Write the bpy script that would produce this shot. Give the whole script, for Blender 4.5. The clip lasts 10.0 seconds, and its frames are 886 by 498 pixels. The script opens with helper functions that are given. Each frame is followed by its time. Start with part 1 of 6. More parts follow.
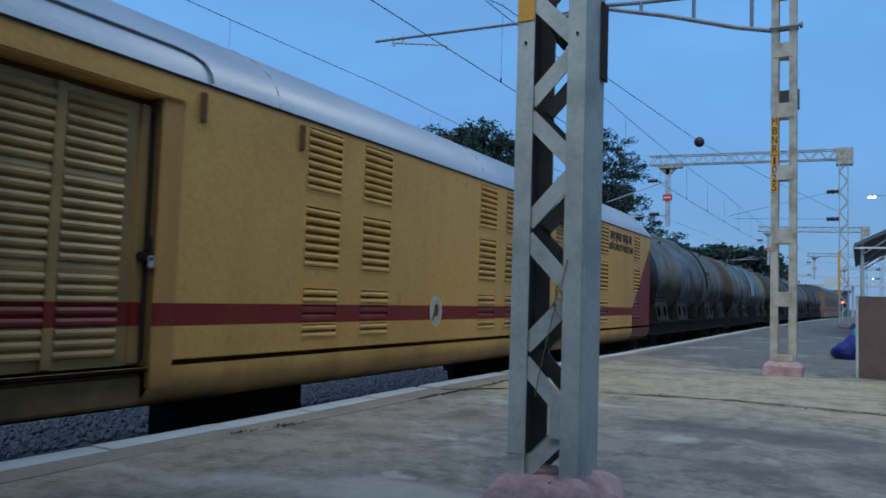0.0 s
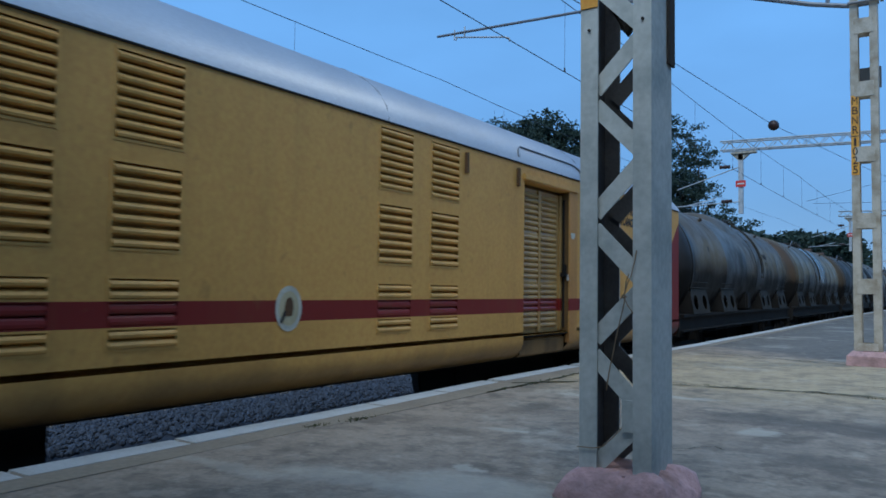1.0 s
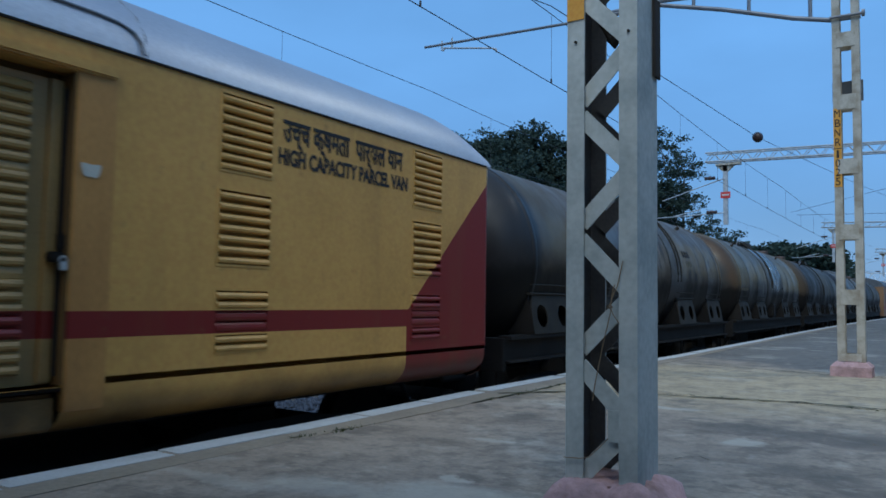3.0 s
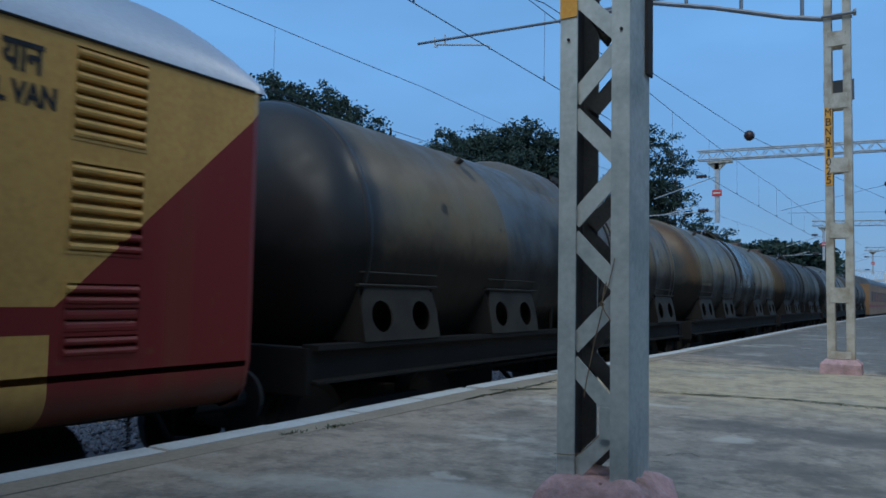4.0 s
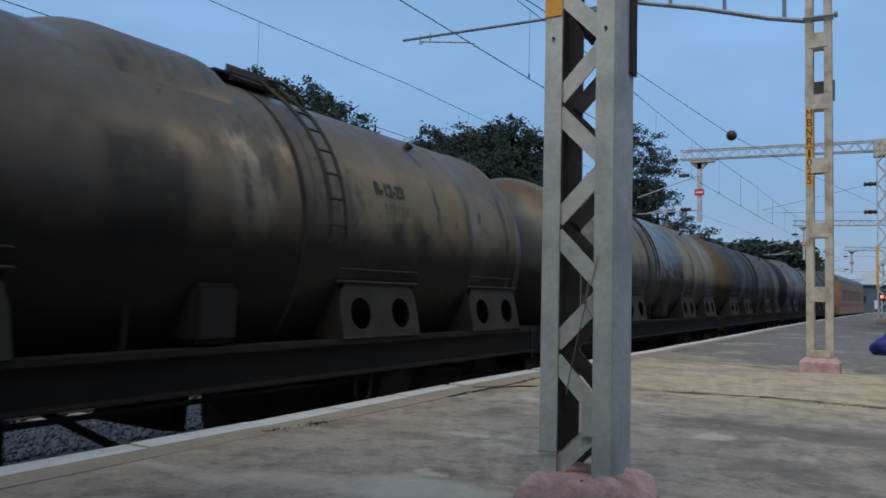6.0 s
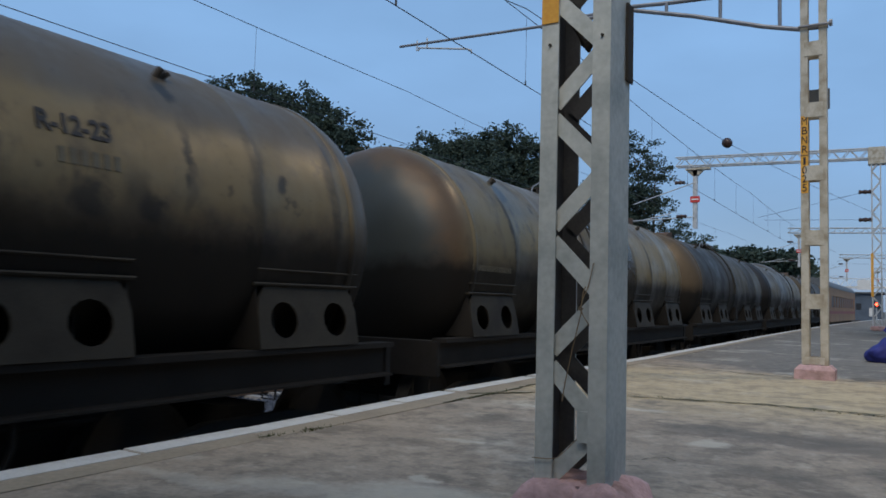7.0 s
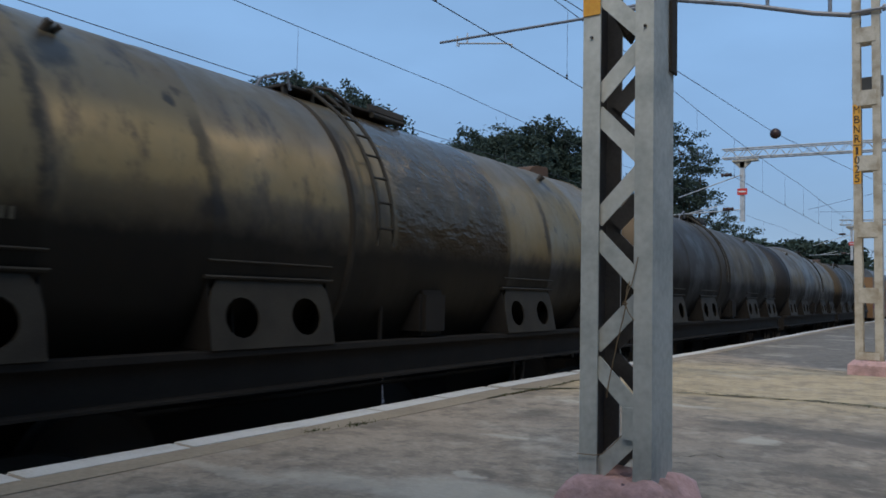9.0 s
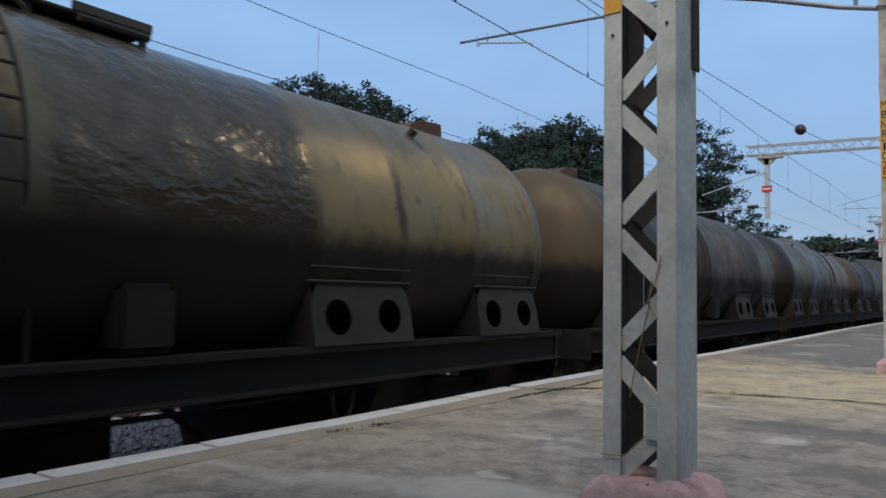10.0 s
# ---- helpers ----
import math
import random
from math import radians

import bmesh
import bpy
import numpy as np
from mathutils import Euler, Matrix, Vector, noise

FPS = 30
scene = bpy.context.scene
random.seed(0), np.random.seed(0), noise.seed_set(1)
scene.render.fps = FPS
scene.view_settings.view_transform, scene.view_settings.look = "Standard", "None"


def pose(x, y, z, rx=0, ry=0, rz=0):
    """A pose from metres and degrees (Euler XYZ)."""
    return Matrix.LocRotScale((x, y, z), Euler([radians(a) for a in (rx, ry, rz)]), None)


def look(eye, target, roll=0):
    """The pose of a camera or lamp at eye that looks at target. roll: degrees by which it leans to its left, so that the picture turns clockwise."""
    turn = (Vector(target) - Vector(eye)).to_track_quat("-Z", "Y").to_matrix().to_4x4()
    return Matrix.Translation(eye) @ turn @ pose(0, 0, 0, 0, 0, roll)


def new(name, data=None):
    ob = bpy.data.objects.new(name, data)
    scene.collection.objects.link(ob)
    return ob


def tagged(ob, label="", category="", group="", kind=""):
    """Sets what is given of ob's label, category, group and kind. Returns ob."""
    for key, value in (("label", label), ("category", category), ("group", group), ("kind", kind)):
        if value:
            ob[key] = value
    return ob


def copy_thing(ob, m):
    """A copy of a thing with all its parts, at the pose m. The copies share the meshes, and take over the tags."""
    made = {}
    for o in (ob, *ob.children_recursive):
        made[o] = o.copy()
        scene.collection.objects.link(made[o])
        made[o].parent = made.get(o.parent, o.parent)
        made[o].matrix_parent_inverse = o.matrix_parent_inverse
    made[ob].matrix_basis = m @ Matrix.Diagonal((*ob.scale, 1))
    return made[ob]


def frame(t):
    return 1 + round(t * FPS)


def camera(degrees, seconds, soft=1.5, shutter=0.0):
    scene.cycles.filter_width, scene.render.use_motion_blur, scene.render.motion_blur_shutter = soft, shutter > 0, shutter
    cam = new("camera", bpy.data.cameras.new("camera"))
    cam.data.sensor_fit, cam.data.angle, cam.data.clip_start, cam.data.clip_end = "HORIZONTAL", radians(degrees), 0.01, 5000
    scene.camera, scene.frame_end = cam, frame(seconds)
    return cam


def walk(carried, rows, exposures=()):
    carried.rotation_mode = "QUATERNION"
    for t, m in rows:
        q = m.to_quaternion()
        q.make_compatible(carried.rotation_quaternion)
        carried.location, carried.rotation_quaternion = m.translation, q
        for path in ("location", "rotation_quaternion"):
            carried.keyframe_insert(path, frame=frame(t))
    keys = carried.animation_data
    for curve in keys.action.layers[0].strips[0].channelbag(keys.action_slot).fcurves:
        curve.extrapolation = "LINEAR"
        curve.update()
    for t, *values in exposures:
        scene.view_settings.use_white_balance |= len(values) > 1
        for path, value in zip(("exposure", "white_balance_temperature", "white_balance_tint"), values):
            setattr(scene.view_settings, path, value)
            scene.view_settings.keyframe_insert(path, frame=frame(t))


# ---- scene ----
# The platform's top is z = 0, the track runs along +y at the left, the eye stands still at 0.96 m.
EYE = Vector((0, 0, 0.96))


def gaze(yaw, pitch, roll):
    a, p = radians(yaw), radians(pitch)
    way = Vector((-math.sin(a) * math.cos(p), math.cos(a) * math.cos(p), math.sin(p)))
    return look(EYE, EYE + way, roll)


cam = camera(60.75, 10.0, soft=1.65, shutter=0.28)
PATH = [(0.0, 28.90, 3.60, 1.80), (0.5, 31.64, 3.33, 1.33), (1.0, 33.93, 3.02, 0.81), (1.5, 34.40, 3.30, 0.51),
        (2.0, 33.97, 3.67, 0.48), (2.5, 33.36, 3.83, 0.71), (4.0, 32.35, 3.56, 1.08), (4.5, 32.02, 3.41, 1.12),
        (5.0, 31.69, 3.36, 1.16), (5.5, 31.38, 3.32, 1.23), (7.0, 30.84, 3.84, 1.55), (7.5, 30.86, 4.17, 1.55),
        (8.0, 31.20, 4.19, 1.53), (8.5, 32.35, 3.91, 1.42), (9.0, 34.02, 3.44, 1.27), (9.5, 35.21, 3.29, 1.04),
        (10.0, 35.65, 3.42, 0.95)]
walk(cam, [(t, gaze(a, p, r)) for t, a, p, r in PATH],
     exposures=[(0.0, 0.62, 5680, 2), (1.5, 0.76, 5520, 2), (2.5, 0.70, 5600, 2), (4.0, 0.62, 5850, 2), (4.6, 0.72, 6850, 5), (5.5, 0.80, 7250, 9), (7.5, 0.80, 7200, 11), (8.5, 0.76, 7150, 11), (10.0, 1.0, 7700, 13)])

# ---- light: dusk, the sun just set behind the viewer, a soft glow from that side ----
world = bpy.data.worlds.new("dusk_sky")
scene.world = world
world.use_nodes = True
wn = world.node_tree
sky = wn.nodes.new("ShaderNodeTexSky")
sky.sky_type, sky.sun_disc = "NISHITA", False
sky.sun_elevation, sky.sun_rotation = radians(51), radians(168)
sky.air_density, sky.dust_density, sky.ozone_density = 1.2, 0.6, 3.0
bg = wn.nodes["Background"]
bg.inputs[1].default_value = 0.12
haze = wn.nodes.new("ShaderNodeMix")
haze.data_type = "RGBA"
haze.inputs[0].default_value = 0.88
wcoord, wsep, wramp = (wn.nodes.new("ShaderNode" + k) for k in ("TexCoord", "SeparateXYZ", "ValToRGB"))
wn.links.new(wcoord.outputs["Generated"], wsep.inputs[0])
wn.links.new(wsep.outputs[2], wramp.inputs[0])
low, high = wramp.color_ramp.elements
low.position, low.color = 0.0, (0.60, 1.28, 2.60, 1)
high.position, high.color = 0.32, (0.97, 2.03, 3.85, 1)
# thin uneven veil of cloud
wmap, wnoise, wrange, wmul = (wn.nodes.new("ShaderNode" + k) for k in ("Mapping", "TexNoise", "MapRange", "Mix"))
wmap.inputs["Scale"].default_value = (1.0, 1.0, 2.6)
wnoise.inputs["Scale"].default_value, wnoise.inputs["Detail"].default_value = 3.2, 5
wn.links.new(wcoord.outputs["Generated"], wmap.inputs[0])
wn.links.new(wmap.outputs[0], wnoise.inputs["Vector"])
wrange.inputs[1].default_value, wrange.inputs[2].default_value = 0.3, 0.7
wrange.inputs[3].default_value, wrange.inputs[4].default_value = 0.90, 1.08
wn.links.new(wnoise.outputs[0], wrange.inputs[0])
wmul.data_type, wmul.blend_type = "RGBA", "MULTIPLY"
wmul.inputs[0].default_value = 1.0
wn.links.new(wramp.outputs[0], wmul.inputs[6])
wn.links.new(wrange.outputs[0], wmul.inputs[7])
wn.links.new(wmul.outputs[2], haze.inputs[7])
wn.links.new(sky.outputs[0], haze.inputs[6])
wn.links.new(haze.outputs[2], bg.inputs[0])
sun = new("sun", bpy.data.lights.new("sun", "SUN"))
sun.data.energy, sun.data.angle, sun.data.color = 0.92, radians(45), (1.0, 0.925, 0.80)
sun.matrix_world = look((2.5, -12, 15), (0, 0, 0))


# ---- materials ----
def material(name, base, rough=0.7, metal=0.0, other=None, scale=3.0, amount=0.6, grain=60.0, bump=0.15, stretch=(1, 1, 1),
             random_shift=False, spec=0.3):
    """A painted, worn or stony surface: base colour, patches of a second colour at one scale, fine grain and relief."""
    m = bpy.data.materials.new(name)
    m.use_nodes = True
    nt, n = m.node_tree, m.node_tree.nodes
    b = n["Principled BSDF"]
    b.inputs["Roughness"].default_value, b.inputs["Metallic"].default_value = rough, metal
    b.inputs["Specular IOR Level"].default_value = spec
    tc, mp = n.new("ShaderNodeTexCoord"), n.new("ShaderNodeMapping")
    mp.inputs["Scale"].default_value = stretch
    nt.links.new(tc.outputs["Object"], mp.inputs[0])
    if random_shift:
        info, comb = n.new("ShaderNodeObjectInfo"), n.new("ShaderNodeMath")
        comb.operation, comb.inputs[1].default_value = "MULTIPLY", 37.0
        nt.links.new(info.outputs["Random"], comb.inputs[0])
        nt.links.new(comb.outputs[0], mp.inputs["Location"])
    n1, n2 = n.new("ShaderNodeTexNoise"), n.new("ShaderNodeTexNoise")
    for node, s, d in ((n1, scale, 6), (n2, grain, 3)):
        node.inputs["Scale"].default_value, node.inputs["Detail"].default_value = s, d
        nt.links.new(mp.outputs[0], node.inputs["Vector"])
    ramp = n.new("ShaderNodeValToRGB")
    ramp.color_ramp.elements[0].position, ramp.color_ramp.elements[1].position = 0.42, 0.68
    nt.links.new(n1.outputs[0], ramp.inputs[0])
    fac = n.new("ShaderNodeMath")
    fac.operation, fac.inputs[1].default_value = "MULTIPLY", amount
    nt.links.new(ramp.outputs[0], fac.inputs[0])
    mix = n.new("ShaderNodeMix")
    mix.data_type = "RGBA"
    mix.inputs[6].default_value = (*base, 1)
    mix.inputs[7].default_value = (*(other or [c * 0.6 for c in base]), 1)
    nt.links.new(fac.outputs[0], mix.inputs[0])
    gr = n.new("ShaderNodeMix")
    gr.data_type, gr.blend_type = "RGBA", "OVERLAY"
    gr.inputs[0].default_value = 0.25
    nt.links.new(mix.outputs[2], gr.inputs[6])
    nt.links.new(n2.outputs[0], gr.inputs[7])
    nt.links.new(gr.outputs[2], b.inputs["Base Color"])
    if bump:
        bp = n.new("ShaderNodeBump")
        bp.inputs["Strength"].default_value, bp.inputs["Distance"].default_value = bump, 0.01
        nt.links.new(n2.outputs[0], bp.inputs["Height"])
        nt.links.new(bp.outputs[0], b.inputs["Normal"])
    return m


def glowing(name, colour, strength):
    m = bpy.data.materials.new(name)
    m.use_nodes = True
    b = m.node_tree.nodes["Principled BSDF"]
    b.inputs["Base Color"].default_value = (*colour, 1)
    b.inputs["Emission Color"].default_value = (*colour, 1)
    b.inputs["Emission Strength"].default_value = strength
    return m


def math_node(nt, op, a, b=None):
    node = nt.nodes.new("ShaderNodeMath")
    node.operation = op
    for k, v in enumerate((a, b)):
        if v is None:
            continue
        if isinstance(v, (int, float)):
            node.inputs[k].default_value = v
        else:
            nt.links.new(v, node.inputs[k])
    return node.outputs[0]


YELLOW, MAROON = (0.67, 0.37, 0.097), (0.205, 0.020, 0.016)
M_ROOF = material("silver_roof_paint", (0.66, 0.66, 0.68), 0.50, 0.5, other=(0.50, 0.50, 0.54), scale=1.2, amount=0.6, stretch=(1, 0.4, 1), bump=0.05)
M_BLACK = material("sooty_underframe", (0.048, 0.045, 0.042), 0.9, scale=5, other=(0.05, 0.044, 0.038), spec=0.1)
M_LETTER = material("dark_lettering", (0.03, 0.028, 0.03), 0.6, bump=0)
M_TANK_DARK = material("black_tank_band", (0.07, 0.058, 0.046), 0.55, scale=3, random_shift=True, spec=0.2)
M_SADDLE = material("grimy_saddle_paint", (0.041, 0.036, 0.028), 0.65, other=(0.022, 0.019, 0.016), scale=3, amount=0.8, random_shift=True, spec=0.15)
M_SILL = material("grimy_sill", (0.020, 0.018, 0.0165), 0.75, other=(0.031, 0.027, 0.023), scale=2, amount=0.5, random_shift=True, spec=0.12)
M_GALV = material("galvanised_steel", (0.50, 0.515, 0.52), 0.55, 0.2, other=(0.33, 0.35, 0.37), scale=5, amount=0.8, grain=35, bump=0.08)
M_STEEL = material("dull_galvanised_steel", (0.53, 0.555, 0.525), 0.7, 0.0, other=(0.31, 0.345, 0.335), scale=3, amount=0.85, grain=30, bump=0.1, spec=0.25)
# darker copy of the mast steel, with the enclosed inside's shade in its colour
M_INNER = material("shaded_inner_steel", (0.11, 0.115, 0.125), 0.8, other=(0.17, 0.17, 0.17), scale=6, amount=0.5, bump=0.1, spec=0.2)
M_MAST = material("cream_aluminium_paint", (0.50, 0.46, 0.38), 0.65, 0.0, other=(0.27, 0.22, 0.15), scale=5, amount=0.9)
M_ORANGE = material("orange_band_paint", (0.72, 0.36, 0.06), 0.55, scale=6, amount=0.3)
M_PINK = material("pink_limewashed_concrete", (0.56, 0.36, 0.35), 0.85, other=(0.30, 0.20, 0.19), scale=6, amount=0.85, grain=40, bump=1.0)
M_WIRE = material("dark_wire", (0.06, 0.06, 0.065), 0.5, 0.5, bump=0)
M_TUBE = material("grey_tube", (0.22, 0.23, 0.25), 0.5, 0.4)
M_INSUL = material("brown_porcelain", (0.06, 0.035, 0.03), 0.3, bump=0)
M_RED = material("red_sign_enamel", (0.62, 0.06, 0.05), 0.4, scale=5, amount=0.3)
M_WHITE = material("white_paint", (0.72, 0.72, 0.70), 0.6, scale=5, amount=0.25)
M_COPING = material("worn_white_edge_paint", (0.56, 0.565, 0.55), 0.8, other=(0.36, 0.34, 0.30), scale=3, amount=0.6, bump=0.3)
M_SAND = material("sandy_edge_strip", (0.30, 0.255, 0.195), 0.9, other=(0.22, 0.185, 0.145), scale=2, amount=0.8, grain=25, bump=0.4)
M_BALLAST = material("grey_ballast", (0.055, 0.064, 0.086), 0.9, other=(0.028, 0.031, 0.040), scale=6, bump=0.5)
M_GROUND = material("dusty_ground", (0.12, 0.11, 0.095), 0.95, other=(0.07, 0.075, 0.05), scale=0.4, bump=0.4)
M_RAIL = material("rusty_rail", (0.12, 0.075, 0.05), 0.5, 0.5)
M_SLEEPER = material("concrete_sleeper", (0.26, 0.25, 0.24), 0.9)
M_BARK = material("bark", (0.09, 0.07, 0.05), 0.9, bump=0.5)
M_LEAF = material("dark_green_leaves", (0.028, 0.049, 0.038), 0.7, other=(0.042, 0.064, 0.046), scale=1.5, amount=0.8, bump=0)
M_WEED = material("dry_weeds", (0.07, 0.085, 0.03), 0.9, bump=0)
M_BRICK = material("brown_wall_paint", (0.17, 0.115, 0.10), 0.85, other=(0.12, 0.085, 0.08), scale=5, amount=0.6)
M_BLUE = material("blue_bag_fabric", (0.03, 0.04, 0.22), 0.7, other=(0.02, 0.02, 0.10), scale=6)
M_TEAL = material("teal_bag_fabric", (0.05, 0.34, 0.38), 0.7)
M_SHED = material("grey_roof_sheet", (0.12, 0.13, 0.14), 0.6)
M_FARBUILD = material("far_building_paint", (0.10, 0.13, 0.17), 0.8, scale=0.4)
M_COACH = material("ochre_coach_paint", (0.28, 0.155, 0.075), 0.6, other=(0.19, 0.105, 0.055), scale=0.7, amount=0.6)
M_GLASS = material("dusty_window_glass", (0.03, 0.033, 0.04), 0.45, bump=0)
M_LAMP = glowing("lamp_glow", (1.0, 0.98, 0.9), 14.0)
M_SIGNAL = glowing("red_signal_glow", (1.0, 0.06, 0.03), 6.0)


def livery(m):
    """Adds to a yellow paint the maroon waist stripe and the maroon wedge at the tail end, as painted across all parts of the van."""
    nt = m.node_tree
    b = nt.nodes["Principled BSDF"]
    under = b.inputs["Base Color"].links[0].from_socket
    tc, sep = nt.nodes.new("ShaderNodeTexCoord"), nt.nodes.new("ShaderNodeSeparateXYZ")
    whole = nt.nodes.new("ShaderNodeTexCoord")
    whole.name = "van_space"
    nt.links.new(whole.outputs["Object"], sep.inputs[0])
    y, z = sep.outputs[1], sep.outputs[2]
    stripe = math_node(nt, "MULTIPLY", math_node(nt, "GREATER_THAN", z, 0.705), math_node(nt, "LESS_THAN", z, 0.86))
    slope = math_node(nt, "MULTIPLY", math_node(nt, "MAXIMUM", math_node(nt, "SUBTRACT", z, 0.84), 0.0), 1.06)
    wedge = math_node(nt, "GREATER_THAN", y, math_node(nt, "ADD", slope, 8.2))
    both = math_node(nt, "MAXIMUM", stripe, wedge)
    mix = nt.nodes.new("ShaderNodeMix")
    mix.data_type = "RGBA"
    mix.inputs[7].default_value = (*MAROON, 1)
    nt.links.new(both, mix.inputs[0])
    nt.links.new(under, mix.inputs[6])
    # brown road dirt in runs and specks over all the paint
    col = mix.outputs[2]
    for stretch, scale, lo, hi, top in (((1, 2.2, 0.18), 1.6, 0.52, 0.78, 0.22), ((1, 1, 0.8), 9.0, 0.64, 0.76, 0.3)):
        mp, tex, rg, dirt = (nt.nodes.new("ShaderNode" + k) for k in ("Mapping", "TexNoise", "MapRange", "Mix"))
        mp.inputs["Scale"].default_value = stretch
        tex.inputs["Scale"].default_value, tex.inputs["Detail"].default_value = scale, 7
        rg.inputs[1].default_value, rg.inputs[2].default_value, rg.inputs[4].default_value = lo, hi, top
        nt.links.new(tc.outputs["Object"], mp.inputs[0])
        nt.links.new(mp.outputs[0], tex.inputs["Vector"])
        nt.links.new(tex.outputs[0], rg.inputs[0])
        dirt.data_type = "RGBA"
        dirt.inputs[7].default_value = (0.20, 0.11, 0.04, 1)
        nt.links.new(rg.outputs[0], dirt.inputs[0])
        nt.links.new(col, dirt.inputs[6])
        col = dirt.outputs[2]
    # mud thrown up along the skirt, with the shade of its inward curve painted in
    wave, skirt, mud_shade = (nt.nodes.new("ShaderNode" + k) for k in ("TexNoise", "MapRange", "Mix"))
    wave.inputs["Scale"].default_value, wave.inputs["Detail"].default_value = 2.2, 7
    nt.links.new(tc.outputs["Object"], wave.inputs["Vector"])
    skirt.inputs[1].default_value, skirt.inputs[2].default_value, skirt.inputs[3].default_value, skirt.inputs[4].default_value = 0.16, 0.44, 0.85, 0.0
    nt.links.new(math_node(nt, "ADD", z, math_node(nt, "MULTIPLY", math_node(nt, "SUBTRACT", wave.outputs[0], 0.5), 0.3)), skirt.inputs[0])
    mud_shade.data_type = "RGBA"
    mud_shade.inputs[7].default_value = (0.07, 0.045, 0.025, 1)
    nt.links.new(skirt.outputs[0], mud_shade.inputs[0])
    nt.links.new(col, mud_shade.inputs[6])
    nt.links.new(mud_shade.outputs[2], b.inputs["Base Color"])
    return m


M_LIVERY = livery(material("van_livery", YELLOW, 0.5, other=(0.46, 0.25, 0.06), scale=0.9, amount=0.45, grain=25, bump=0.05))
M_SLAT = livery(material("van_louvre_paint", YELLOW, 0.45, other=(0.42, 0.27, 0.08), scale=0.9, amount=0.5, grain=25, bump=0.05))
M_DOOR = livery(material("door_paint", (0.43, 0.27, 0.09), 0.34, other=(0.29, 0.18, 0.07), scale=2.0, amount=0.75, bump=0.05, spec=0.45))
M_PILLAR = livery(material("rusty_yellow_paint", (0.54, 0.275, 0.078), 0.5, other=(0.37, 0.18, 0.055), scale=2.2, amount=0.8, stretch=(1, 1, 0.35), bump=0.08))


def dark_crown():
    """The van's silver roof is darker on its crown, with a ragged fade towards the gutter."""
    nt = M_ROOF.node_tree
    b = nt.nodes["Principled BSDF"]
    under = b.inputs["Base Color"].links[0].from_socket
    tc, sep, wave, ramp, mix = (nt.nodes.new("ShaderNode" + k) for k in ("TexCoord", "SeparateXYZ", "TexNoise", "MapRange", "Mix"))
    wave.inputs["Scale"].default_value, wave.inputs["Detail"].default_value = 1.4, 7
    nt.links.new(tc.outputs["Object"], sep.inputs[0])
    nt.links.new(tc.outputs["Object"], wave.inputs["Vector"])
    nt.links.new(math_node(nt, "ADD", sep.outputs[2], math_node(nt, "MULTIPLY", math_node(nt, "SUBTRACT", wave.outputs[0], 0.5), 0.25)), ramp.inputs[0])
    ramp.inputs[1].default_value, ramp.inputs[2].default_value, ramp.inputs[4].default_value = 2.50, 2.95, 0.72
    mix.data_type = "RGBA"
    mix.inputs[7].default_value = (0.20, 0.20, 0.23, 1)
    nt.links.new(ramp.outputs[0], mix.inputs[0])
    nt.links.new(under, mix.inputs[6])
    nt.links.new(mix.outputs[2], b.inputs["Base Color"])


dark_crown()


